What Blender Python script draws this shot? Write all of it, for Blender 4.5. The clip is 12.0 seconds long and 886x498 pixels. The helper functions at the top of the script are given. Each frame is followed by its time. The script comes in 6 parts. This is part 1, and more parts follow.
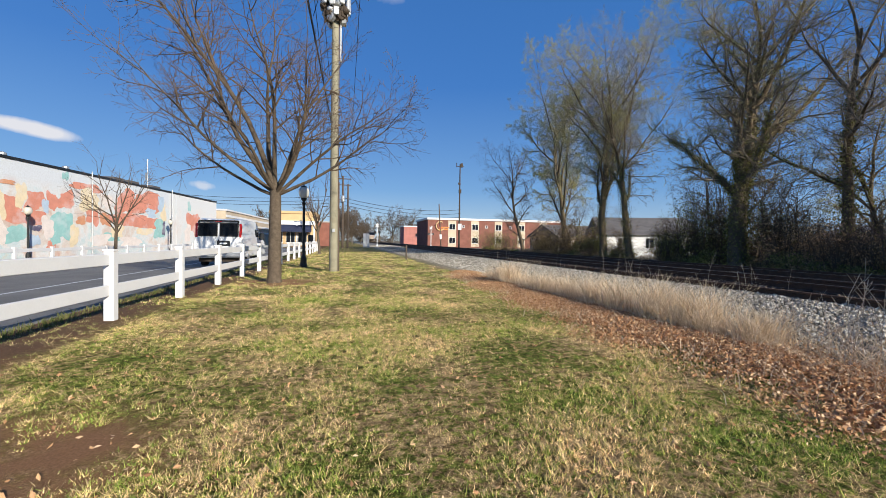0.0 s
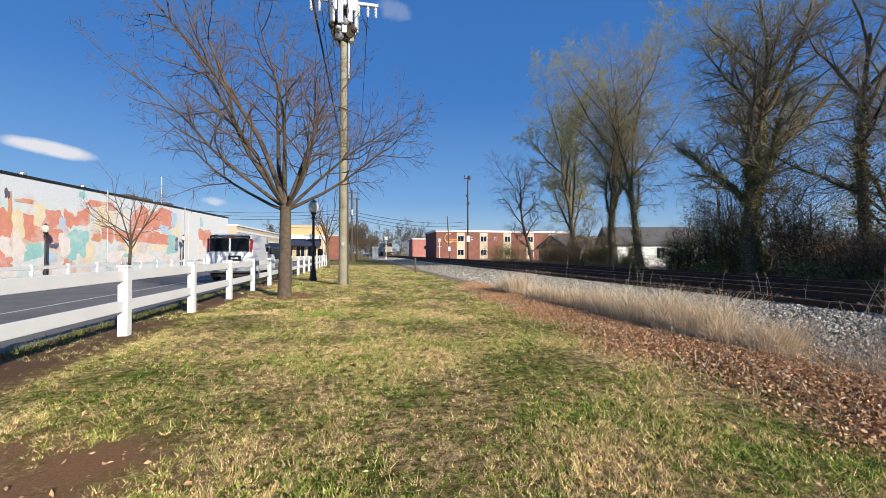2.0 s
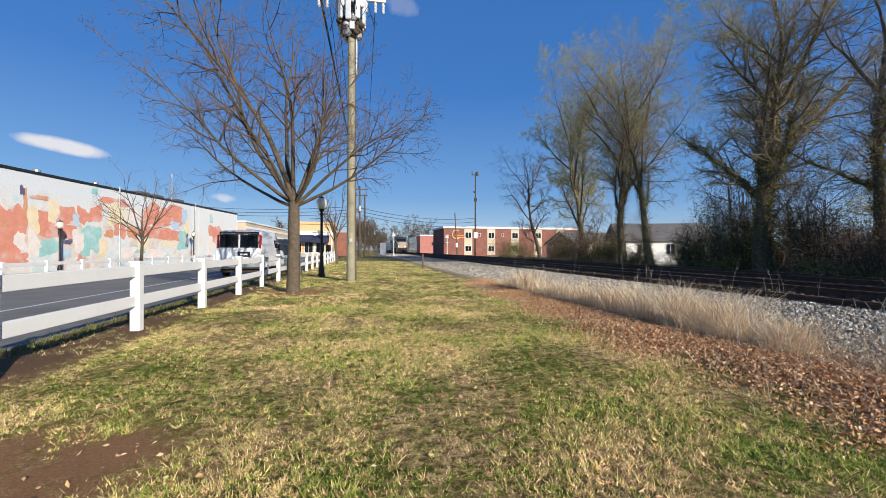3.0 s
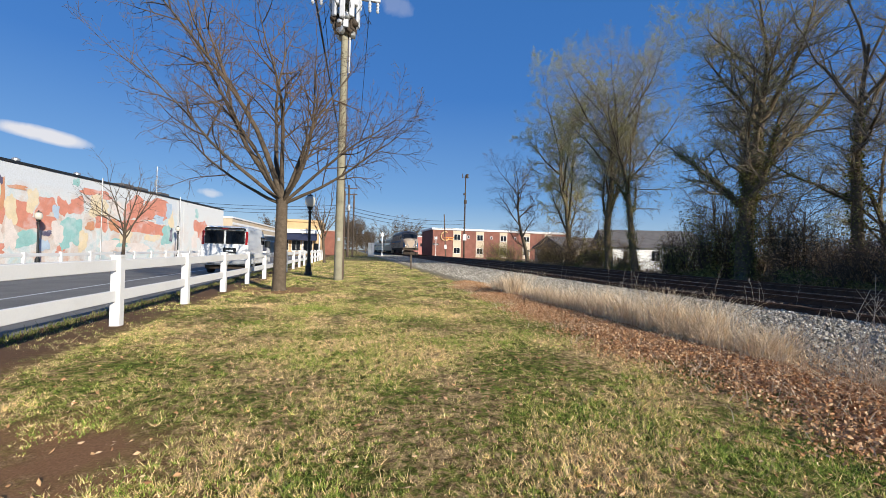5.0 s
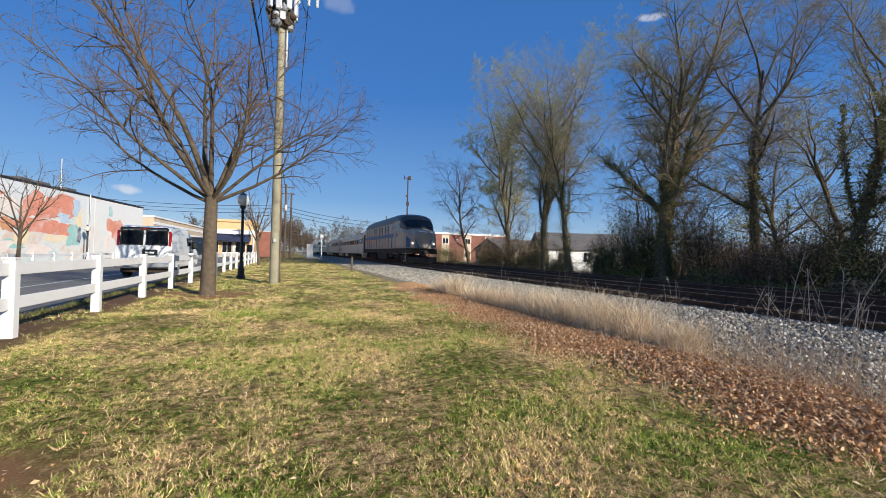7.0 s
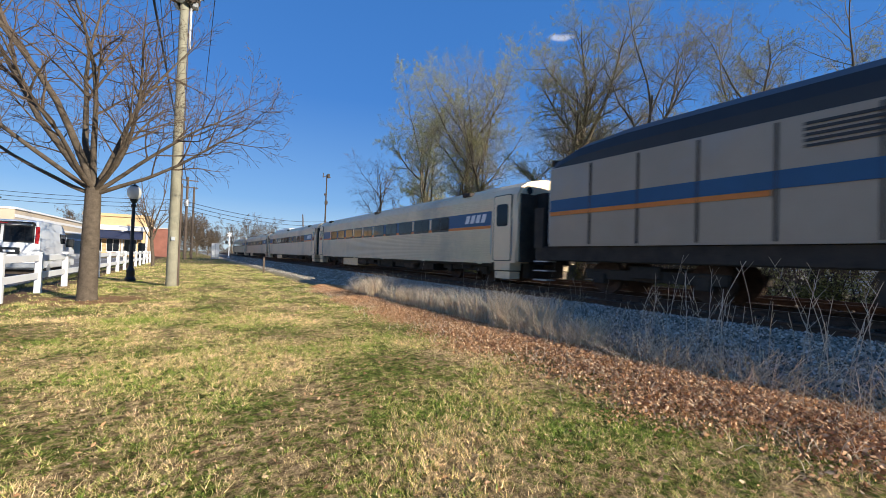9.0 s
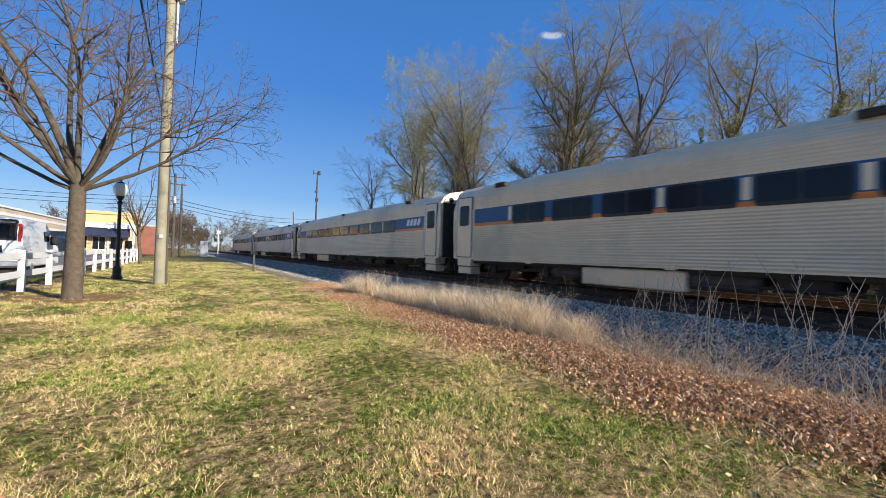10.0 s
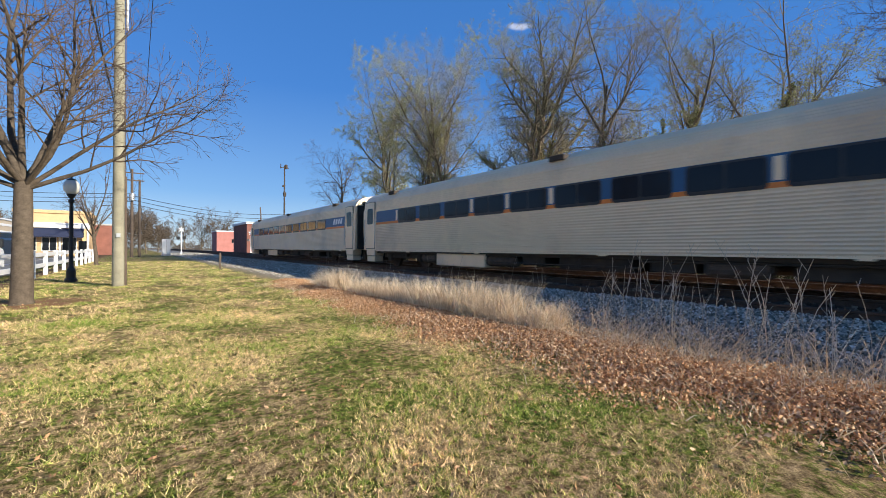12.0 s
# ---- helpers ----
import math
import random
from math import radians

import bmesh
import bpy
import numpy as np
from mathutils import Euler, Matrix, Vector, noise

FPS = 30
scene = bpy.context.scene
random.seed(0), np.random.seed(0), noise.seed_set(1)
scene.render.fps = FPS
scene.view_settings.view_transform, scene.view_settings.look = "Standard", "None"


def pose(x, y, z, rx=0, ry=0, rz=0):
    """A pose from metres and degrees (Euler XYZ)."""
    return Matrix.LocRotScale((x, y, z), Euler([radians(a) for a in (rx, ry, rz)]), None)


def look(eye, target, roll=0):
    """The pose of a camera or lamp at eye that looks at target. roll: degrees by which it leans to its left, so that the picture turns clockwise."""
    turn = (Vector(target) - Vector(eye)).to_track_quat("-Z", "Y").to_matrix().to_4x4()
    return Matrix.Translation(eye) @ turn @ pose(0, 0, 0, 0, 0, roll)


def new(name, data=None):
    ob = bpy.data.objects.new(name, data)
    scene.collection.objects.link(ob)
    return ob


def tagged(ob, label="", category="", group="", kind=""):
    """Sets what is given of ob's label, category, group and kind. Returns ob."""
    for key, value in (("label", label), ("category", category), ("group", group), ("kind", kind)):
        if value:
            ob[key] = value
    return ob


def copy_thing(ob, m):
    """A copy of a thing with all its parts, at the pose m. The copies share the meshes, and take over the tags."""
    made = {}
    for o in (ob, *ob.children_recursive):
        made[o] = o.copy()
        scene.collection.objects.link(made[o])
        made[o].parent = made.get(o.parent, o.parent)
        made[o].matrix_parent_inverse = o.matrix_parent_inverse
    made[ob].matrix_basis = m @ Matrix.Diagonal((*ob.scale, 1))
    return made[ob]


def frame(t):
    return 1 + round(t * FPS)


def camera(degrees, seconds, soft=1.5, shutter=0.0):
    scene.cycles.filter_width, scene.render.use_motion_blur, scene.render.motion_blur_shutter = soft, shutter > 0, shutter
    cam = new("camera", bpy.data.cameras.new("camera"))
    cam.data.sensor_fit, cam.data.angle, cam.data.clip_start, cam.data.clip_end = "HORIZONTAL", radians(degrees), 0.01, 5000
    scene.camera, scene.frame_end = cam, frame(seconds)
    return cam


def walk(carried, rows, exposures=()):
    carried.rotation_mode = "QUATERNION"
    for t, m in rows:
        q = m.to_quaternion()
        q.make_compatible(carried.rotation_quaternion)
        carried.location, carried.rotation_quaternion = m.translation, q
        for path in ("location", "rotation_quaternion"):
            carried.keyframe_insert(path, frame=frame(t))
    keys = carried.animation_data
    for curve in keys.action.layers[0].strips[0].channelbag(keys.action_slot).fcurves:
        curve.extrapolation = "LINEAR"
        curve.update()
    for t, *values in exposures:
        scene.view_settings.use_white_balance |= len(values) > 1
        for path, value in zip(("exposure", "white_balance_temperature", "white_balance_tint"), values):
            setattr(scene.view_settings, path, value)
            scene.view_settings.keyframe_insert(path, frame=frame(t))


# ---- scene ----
EYE = 1.207
cam = camera(94.5, 12.0, soft=0.7, shutter=0.15)
walk(cam, [
    (0.0, pose(0, 0, EYE, 88.93, -0.81, -13.52)),
    (0.5, pose(0, 0, EYE, 89.69, -0.78, -13.27)),
    (1.0, pose(0, 0, EYE, 90.29, -0.57, -13.08)),
    (1.5, pose(0, 0, EYE, 90.65, -0.30, -12.76)),
    (2.0, pose(0, 0, EYE, 90.62, -0.07, -12.30)),
    (2.5, pose(0, 0, EYE, 90.35, 0.02, -11.72)),
    (3.0, pose(0, 0, EYE, 90.11, -0.14, -11.25)),
    (5.0, pose(0, 0, EYE, 90.34, -1.57, -12.86)),
    (5.5, pose(0, 0, EYE, 90.57, -1.48, -14.08)),
    (6.0, pose(0, 0, EYE, 90.64, -1.37, -15.68)),
    (6.5, pose(0, 0, EYE, 90.68, -1.38, -18.03)),
    (7.0, pose(0, 0, EYE, 90.81, -1.52, -20.92)),
    (7.5, pose(0, 0, EYE, 91.06, -1.75, -24.47)),
    (7.7, pose(0, 0, EYE, 91.17, -1.85, -26.10)),
    (9.5, pose(0, 0, EYE, 91.17, -1.85, -32.79)),
    (10.0, pose(0, 0, EYE, 91.01, -1.82, -33.18)),
    (10.5, pose(0, 0, EYE, 90.95, -1.64, -33.09)),
    (11.0, pose(0, 0, EYE, 90.84, -1.29, -33.16)),
    (11.5, pose(0, 0, EYE, 90.69, -0.85, -33.69)),
    (12.0, pose(0, 0, EYE, 90.01, -0.37, -36.97)),
], exposures=[(0.0, 0.33, 7000, 10), (7.7, 0.33, 7000, 10), (9.5, 0.60, 7000, 10), (12.0, 0.60, 7000, 10)])

# ---------- world and sun ----------
SUN_EL, SUN_AZ = radians(20.8), (0.46, -0.888)      # horizontal direction towards the sun
world = bpy.data.worlds.new("world")
scene.world = world
world.use_nodes = True
wn, wl = world.node_tree.nodes, world.node_tree.links
sky = wn.new("ShaderNodeTexSky")
sky.sky_type, sky.sun_disc = "NISHITA", False
sky.sun_elevation, sky.sun_rotation = SUN_EL, math.atan2(SUN_AZ[0], SUN_AZ[1])
sky.air_density, sky.dust_density, sky.ozone_density = 1.0, 0.1, 3.5
wn["Background"].inputs["Strength"].default_value = 0.107
hsv = wn.new("ShaderNodeHueSaturation")
hsv.inputs["Saturation"].default_value, hsv.inputs["Hue"].default_value = 1.15, 0.515
wl.new(sky.outputs[0], hsv.inputs["Color"])
# clear sky paling towards the horizon, evened out all round
up_axis = wn.new("ShaderNodeSeparateXYZ"); wl.new(wn.new("ShaderNodeTexCoord").outputs["Generated"], up_axis.inputs[0])
fade = wn.new("ShaderNodeValToRGB"); wl.new(up_axis.outputs[2], fade.inputs[0])
fe = fade.color_ramp.elements
fe.new(0.12); fe.new(0.35)
for el, (at_, c_) in zip(fe, ((0.0, (0.46, 0.68, 0.98)), (0.12, (0.17, 0.43, 0.90)), (0.35, (0.050, 0.25, 0.76)), (1.0, (0.028, 0.16, 0.54)))):
    el.position, el.color = at_, (*c_, 1)
gain = wn.new("ShaderNodeVectorMath"); gain.operation = "SCALE"; gain.inputs["Scale"].default_value = 6.0
wl.new(fade.outputs[0], gain.inputs[0])
even = wn.new("ShaderNodeMix"); even.data_type = "RGBA"; even.inputs[0].default_value = 0.8
wl.new(hsv.outputs[0], even.inputs[6]); wl.new(gain.outputs[0], even.inputs[7])


def cloud(col, c, a, e, seed, most):
    """A small wisp of cloud about the direction c, a wide and e high."""
    c = Vector(c).normalized()
    r = c.cross(Vector((0, 0, 1))).normalized()
    u = r.cross(c)
    gen = wn.new("ShaderNodeTexCoord").outputs["Generated"]
    ns = wn.new("ShaderNodeTexNoise")
    ns.inputs["Scale"].default_value, ns.inputs["Detail"].default_value, ns.inputs["Distortion"].default_value = 9.0 / (a * 10), 6.0, 0.5
    wl.new(gen, ns.inputs["Vector"])

    def op(kind, x, y=None):
        q = wn.new("ShaderNodeMath"); q.operation = kind
        for s, v in zip(q.inputs, (x, y)):
            if v is not None:
                if isinstance(v, (int, float)):
                    s.default_value = v
                else:
                    wl.new(v, s)
        return q.outputs[0]

    def dot(d):
        q = wn.new("ShaderNodeVectorMath"); q.operation = "DOT_PRODUCT"
        wl.new(gen, q.inputs[0]); q.inputs[1].default_value = d
        return q.outputs["Value"]
    f = dot(c)
    p, q = op("DIVIDE", dot(r), f), op("DIVIDE", dot(u), f)
    d = op("ADD", op("POWER", op("ABSOLUTE", op("DIVIDE", p, a)), 2.0), op("POWER", op("ABSOLUTE", op("DIVIDE", op("ADD", q, op("MULTIPLY", p, 0.10)), e)), 2.0))
    m = op("SUBTRACT", op("MULTIPLY", ns.outputs[0], 2.2), op("ADD", d, 0.45))
    m = op("MULTIPLY", op("MINIMUM", op("MAXIMUM", op("MULTIPLY", m, 1.8), 0.0), 1.0), op("GREATER_THAN", f, 0.2))
    x = wn.new("ShaderNodeMix"); x.data_type = "RGBA"
    wl.new(op("MULTIPLY", m, most), x.inputs[0]); wl.new(col, x.inputs[6]); x.inputs[7].default_value = (6.6, 6.6, 6.9, 1)
    return x.outputs[2]


CLOUDS = [((-0.53, 0.83, 0.183), 0.10, 0.017, 1, 0.8), ((0.65, 0.596, 0.472), 0.035, 0.010, 2, 0.45), ((0.077, 0.857, 0.51), 0.05, 0.03, 3, 0.16), ((-0.288, 0.951, 0.11), 0.03, 0.012, 4, 0.5)]
col = even.outputs[2]
for c, a, e, seed, most in CLOUDS:
    col = cloud(col, c, a, e, seed, most)
wl.new(col, wn["Background"].inputs["Color"])
sun = new("sun", bpy.data.lights.new("sun", "SUN"))
sun.data.energy, sun.data.angle, sun.data.color = 5.0, radians(0.55), (1.0, 0.975, 0.92)
sun.matrix_world = look((SUN_AZ[0] * 60, SUN_AZ[1] * 60, 60 * math.tan(SUN_EL)), (0, 0, 0))

# ---------- materials ----------
def nodes_of(name, rough=0.7, metal=0.0, spec=0.5):
    m = bpy.data.materials.new(name)
    m.use_nodes = True
    n, l = m.node_tree.nodes, m.node_tree.links
    b = n["Principled BSDF"]
    b.inputs["Roughness"].default_value, b.inputs["Metallic"].default_value = rough, metal
    b.inputs["Specular IOR Level"].default_value = spec
    return m, n, l, b


def ramp(n, l, fac, stops):
    r = n.new("ShaderNodeValToRGB")
    e = r.color_ramp.elements
    while len(e) < len(stops):
        e.new(0.5)
    for k, (p, c) in zip(e, stops):
        k.position, k.color = p, (*c, 1)
    l.new(fac, r.inputs[0])
    return r.outputs[0]


def tex_noise(n, l, vec, scale, detail=4.0, rough=0.6):
    t = n.new("ShaderNodeTexNoise")
    t.inputs["Scale"].default_value, t.inputs["Detail"].default_value, t.inputs["Roughness"].default_value = scale, detail, rough
    l.new(vec, t.inputs["Vector"])
    return t.outputs[0]


def mix(n, l, fac, a, b, mode="MIX"):
    x = n.new("ShaderNodeMix")
    x.data_type, x.blend_type = "RGBA", mode
    for sock, v in ((x.inputs[0], fac), (x.inputs[6], a), (x.inputs[7], b)):
        if isinstance(v, (int, float)):
            sock.default_value = v
        elif isinstance(v, tuple):
            sock.default_value = (*v, 1)
        else:
            l.new(v, sock)
    return x.outputs[2]


def bump(n, l, b, height, strength, dist=0.02):
    u = n.new("ShaderNodeBump")
    u.inputs["Strength"].default_value, u.inputs["Distance"].default_value = strength, dist
    l.new(height, u.inputs["Height"])
    l.new(u.outputs[0], b.inputs["Normal"])


def spread(name, c, var=0.25, scale=6.0, fine=60.0, rough=0.7, metal=0.0, strength=0.3, spec=0.4, per_object=0.0, per_island=0.0, stain=None):
    """A surface of colour c with stains, grain and relief at two scales."""
    m, n, l, b = nodes_of(name, rough, metal, spec)
    g = n.new("ShaderNodeNewGeometry")
    pos = n.new("ShaderNodeTexCoord").outputs["Object"]
    big, small = tex_noise(n, l, pos, scale), tex_noise(n, l, pos, fine, 3.0)
    lo, hi = tuple(max(0, v * (1 - var)) for v in c), tuple(min(1, v * (1 + var)) for v in c)
    col = ramp(n, l, big, [(0.3, lo), (0.7, hi)])
    col = mix(n, l, 0.35, col, ramp(n, l, small, [(0.3, lo), (0.7, hi)]))
    if stain:
        col = mix(n, l, ramp(n, l, tex_noise(n, l, pos, scale * 0.4, 6.0), [(0.52, (0, 0, 0)), (0.68, (1, 1, 1))]), col, stain)
    for amount, out in ((per_object, n.new("ShaderNodeObjectInfo").outputs["Random"] if per_object else None), (per_island, g.outputs["Random Per Island"] if per_island else None)):
        if amount:
            col = mix(n, l, 1.0, col, ramp(n, l, out, [(0, (1 - amount,) * 3), (1, (1 + amount,) * 3)]), "MULTIPLY")
    l.new(col, b.inputs["Base Color"])
    if strength:
        bump(n, l, b, small, strength)
    return m


def islands(name, stops, rough=0.8, spec=0.2, trans=0.0):
    """Many small pieces, each with a colour of its own out of the stops."""
    m, n, l, b = nodes_of(name, rough, 0, spec)
    g = n.new("ShaderNodeNewGeometry")
    col = ramp(n, l, g.outputs["Random Per Island"], stops)
    l.new(col, b.inputs["Base Color"])
    if trans:
        b.inputs["Transmission Weight"].default_value = 0
        t, a = n.new("ShaderNodeBsdfTranslucent"), n.new("ShaderNodeMixShader")
        a.inputs[0].default_value = trans
        l.new(col, t.inputs[0]); l.new(b.outputs[0], a.inputs[1]); l.new(t.outputs[0], a.inputs[2])
        l.new(a.outputs[0], n["Material Output"].inputs[0])
    return m


def lawn_colour(n, l, island=None):
    """Straw and green patches by place, so that soil and blades agree."""
    pos = n.new("ShaderNodeNewGeometry").outputs["Position"]
    big, mid = tex_noise(n, l, pos, 0.8, 5.0, 0.7), tex_noise(n, l, pos, 6.0, 5.0, 0.75)
    clump = tex_noise(n, l, pos, 24.0, 3.0, 0.6)
    add = n.new("ShaderNodeMath"); add.operation = "MULTIPLY_ADD"
    l.new(mid, add.inputs[0]); add.inputs[1].default_value = 0.75; l.new(big, add.inputs[2])
    more = n.new("ShaderNodeMath"); more.operation = "MULTIPLY_ADD"
    l.new(clump, more.inputs[0]); more.inputs[1].default_value = 0.6; l.new(add.outputs[0], more.inputs[2])
    low = n.new("ShaderNodeMath"); low.operation = "SUBTRACT"; l.new(more.outputs[0], low.inputs[0]); low.inputs[1].default_value = 0.425
    f = low.outputs[0]
    if island:
        a2 = n.new("ShaderNodeMath"); a2.operation = "MULTIPLY_ADD"
        l.new(island, a2.inputs[0]); a2.inputs[1].default_value = 0.34; l.new(f, a2.inputs[2])
        a3 = n.new("ShaderNodeMath"); a3.operation = "SUBTRACT"
        l.new(a2.outputs[0], a3.inputs[0]); a3.inputs[1].default_value = 0.17
        f = a3.outputs[0]
    # shadowed gaps between clumps, with thatch and straw tone, painted in by noise
    shade = ramp(n, l, tex_noise(n, l, pos, 15.0, 4.0, 0.7), [(0.36, (0.50, 0.47, 0.43)), (0.50, (0.98, 0.98, 0.98)), (0.66, (1.22, 1.20, 1.16))])
    base = ramp(n, l, f, [(0.48, (0.92, 0.68, 0.40)), (0.70, (0.80, 0.60, 0.31)), (0.78, (0.44, 0.45, 0.12)), (0.95, (0.24, 0.35, 0.06))])
    return mix(n, l, 1.0, base, shade, "MULTIPLY"), pos


M = {}
m, n, l, b = nodes_of("lawn_soil", 0.95, 0, 0.1)
col, pos = lawn_colour(n, l)
fine = tex_noise(n, l, pos, 75.0, 6.0, 0.8)
# fine grain and clump gaps darkened in the soil colour
col = mix(n, l, 1.0, col, ramp(n, l, fine, [(0.38, (0.20, 0.175, 0.15)), (0.66, (0.95, 0.90, 0.82))]), "MULTIPLY")
col = mix(n, l, 1.0, col, ramp(n, l, tex_noise(n, l, pos, 11.0, 5.0, 0.75), [(0.40, (0.48, 0.45, 0.42)), (0.58, (1.12, 1.12, 1.1))]), "MULTIPLY")
# bare earth: worn patch by the fence and the strip under it
sep = n.new("ShaderNodeSeparateXYZ"); l.new(pos, sep.inputs[0])
edge = n.new("ShaderNodeMapRange"); edge.inputs[1].default_value, edge.inputs[2].default_value = -2.75, -3.25
l.new(sep.outputs[0], edge.inputs[0])
dst = n.new("ShaderNodeVectorMath"); dst.operation = "DISTANCE"; l.new(pos, dst.inputs[0]); dst.inputs[1].default_value = (-1.75, 2.55, 0)
patch = n.new("ShaderNodeMapRange"); patch.inputs[1].default_value, patch.inputs[2].default_value = 1.25, 0.45
l.new(dst.outputs["Value"], patch.inputs[0])
dst2 = n.new("ShaderNodeVectorMath"); dst2.operation = "DISTANCE"; l.new(pos, dst2.inputs[0]); dst2.inputs[1].default_value = (-1.9, 12.1, 0)
ring = n.new("ShaderNodeMapRange"); ring.inputs[1].default_value, ring.inputs[2].default_value = 1.5, 0.8
l.new(dst2.outputs["Value"], ring.inputs[0])
mx = n.new("ShaderNodeMath"); mx.operation = "MAXIMUM"; l.new(edge.outputs[0], mx.inputs[0]); l.new(patch.outputs[0], mx.inputs[1])
mx2 = n.new("ShaderNodeMath"); mx2.operation = "MAXIMUM"; l.new(mx.outputs[0], mx2.inputs[0]); l.new(ring.outputs[0], mx2.inputs[1])
rag = n.new("ShaderNodeMath"); rag.operation = "MULTIPLY_ADD"; l.new(tex_noise(n, l, pos, 3.0, 5.0), rag.inputs[0]); rag.inputs[1].default_value = 3.2; rag.inputs[2].default_value = -1.6
add = n.new("ShaderNodeMath"); add.operation = "ADD"; add.use_clamp = True; l.new(mx2.outputs[0], add.inputs[0]); l.new(rag.outputs[0], add.inputs[1])
mul = n.new("ShaderNodeMath"); mul.operation = "MULTIPLY"; mul.use_clamp = True; l.new(add.outputs[0], mul.inputs[0]); l.new(mx2.outputs[0], mul.inputs[1])
col = mix(n, l, mul.outputs[0], col, ramp(n, l, fine, [(0.3, (0.20, 0.10, 0.05)), (0.7, (0.42, 0.22, 0.11))]))
mulch = n.new("ShaderNodeMath"); mulch.operation = "MULTIPLY"; l.new(edge.outputs[0], mulch.inputs[0]); mulch.inputs[1].default_value = 0.75
col = mix(n, l, mulch.outputs[0], col, ramp(n, l, fine, [(0.3, (0.055, 0.034, 0.022)), (0.7, (0.17, 0.105, 0.065))]))
# gravelly earth on the railway side
rail_side = n.new("ShaderNodeMapRange"); rail_side.inputs[1].default_value, rail_side.inputs[2].default_value = 3.9, 5.0
l.new(sep.outputs[0], rail_side.inputs[0])
col = mix(n, l, rail_side.outputs[0], col, ramp(n, l, fine, [(0.3, (0.19, 0.155, 0.11)), (0.7, (0.46, 0.39, 0.29))]))
l.new(col, b.inputs["Base Color"])
bump(n, l, b, fine, 0.8, 0.03)
M["soil"] = m

m, n, l, b = nodes_of("grass_blade", 0.75, 0, 0.25)
isl = n.new("ShaderNodeNewGeometry").outputs["Random Per Island"]
col, pos = lawn_colour(n, l, isl)
shift = n.new("ShaderNodeMath"); shift.operation = "MULTIPLY"; l.new(isl, shift.inputs[0]); shift.inputs[1].default_value = 17.0
fr = n.new("ShaderNodeMath"); fr.operation = "FRACT"; l.new(shift.outputs[0], fr.inputs[0])
col = mix(n, l, 1.0, col, ramp(n, l, fr.outputs[0], [(0.0, (0.58, 0.57, 0.55)), (1.0, (1.55, 1.52, 1.45))]), "MULTIPLY")
l.new(col, b.inputs["Base Color"])
t, a = n.new("ShaderNodeBsdfTranslucent"), n.new("ShaderNodeMixShader")
a.inputs[0].default_value = 0.25
l.new(col, t.inputs[0]); l.new(b.outputs[0], a.inputs[1]); l.new(t.outputs[0], a.inputs[2]); l.new(a.outputs[0], n["Material Output"].inputs[0])
M["blade"] = m

M["verge"] = islands("verge_blade", [(0, (0.07, 0.09, 0.025)), (0.7, (0.15, 0.16, 0.05)), (1, (0.28, 0.23, 0.11))], 0.8, 0.2, 0.2)
M["asphalt"] = spread("asphalt", (0.18, 0.17, 0.152), 0.25, 0.8, 120, 0.9, strength=0.4, stain=(0.13, 0.127, 0.12))
M["concrete"] = spread("concrete", (0.42, 0.40, 0.37), 0.2, 1.5, 80, 0.9)
M["paint_line"] = spread("road_paint", (0.6, 0.6, 0.58), 0.25, 3, 60, 0.8)
M["white"] = spread("white_painted_wood", (0.74, 0.73, 0.71), 0.06, 1.2, 40, 0.55, strength=0.08, stain=(0.62, 0.60, 0.56))
M["bark"] = spread("bark", (0.118, 0.090, 0.064), 0.45, 9, 50, 0.95, strength=0.9, spec=0.15)
M["twig"] = spread("twig", (0.115, 0.082, 0.058), 0.3, 4, 30, 0.9, strength=0, spec=0.2)
M["bark_grey"] = spread("grey_bark", (0.15, 0.115, 0.076), 0.4, 5, 40, 0.95, strength=0.8, spec=0.15)
M["twig_olive"] = spread("olive_twig", (0.23, 0.185, 0.13), 0.3, 3, 30, 0.9, strength=0, spec=0.2)
M["pole_wood"] = spread("treated_pole", (0.29, 0.265, 0.185), 0.25, 3, 40, 0.9, strength=0.5, stain=(0.22, 0.195, 0.135))
M["old_wood"] = spread("old_wood", (0.13, 0.095, 0.07), 0.4, 3, 40, 0.95, strength=0.6, per_object=0.2)
M["rust"] = spread("rusty_rail", (0.095, 0.055, 0.036), 0.4, 6, 70, 0.85, 0.2, strength=0.4)
M["polished"] = spread("polished_rail", (0.17, 0.14, 0.12), 0.3, 2, 50, 0.5, 0.7, strength=0.1)
M["tie"] = spread("tie", (0.075, 0.05, 0.036), 0.35, 5, 50, 0.95, per_object=0.3)
M["stone"] = islands("ballast_stone", [(0, (0.12, 0.103, 0.08)), (0.35, (0.27, 0.24, 0.19)), (0.7, (0.44, 0.395, 0.32)), (1, (0.72, 0.66, 0.55))], 0.85)
M["stone_dark"] = islands("stained_stone", [(0, (0.055, 0.038, 0.028)), (0.5, (0.12, 0.088, 0.062)), (1, (0.23, 0.185, 0.14))], 0.9)
M["bed_dark"] = spread("stained_bed", (0.105, 0.070, 0.046), 0.5, 4, 26, 0.95, strength=1.0)
M["ballast"] = spread("ballast_bed", (0.20, 0.185, 0.16), 0.5, 6, 26, 0.95, strength=1.0)
M["leaf"] = islands("dry_leaf", [(0, (0.27, 0.125, 0.055)), (0.4, (0.54, 0.28, 0.13)), (0.75, (0.69, 0.41, 0.21)), (1, (0.84, 0.60, 0.36))], 0.7, 0.3, 0.15)
M["straw"] = islands("dry_grass", [(0, (0.55, 0.40, 0.24)), (0.5, (0.80, 0.63, 0.42)), (1, (0.92, 0.79, 0.60))], 0.75, 0.25, 0.35)
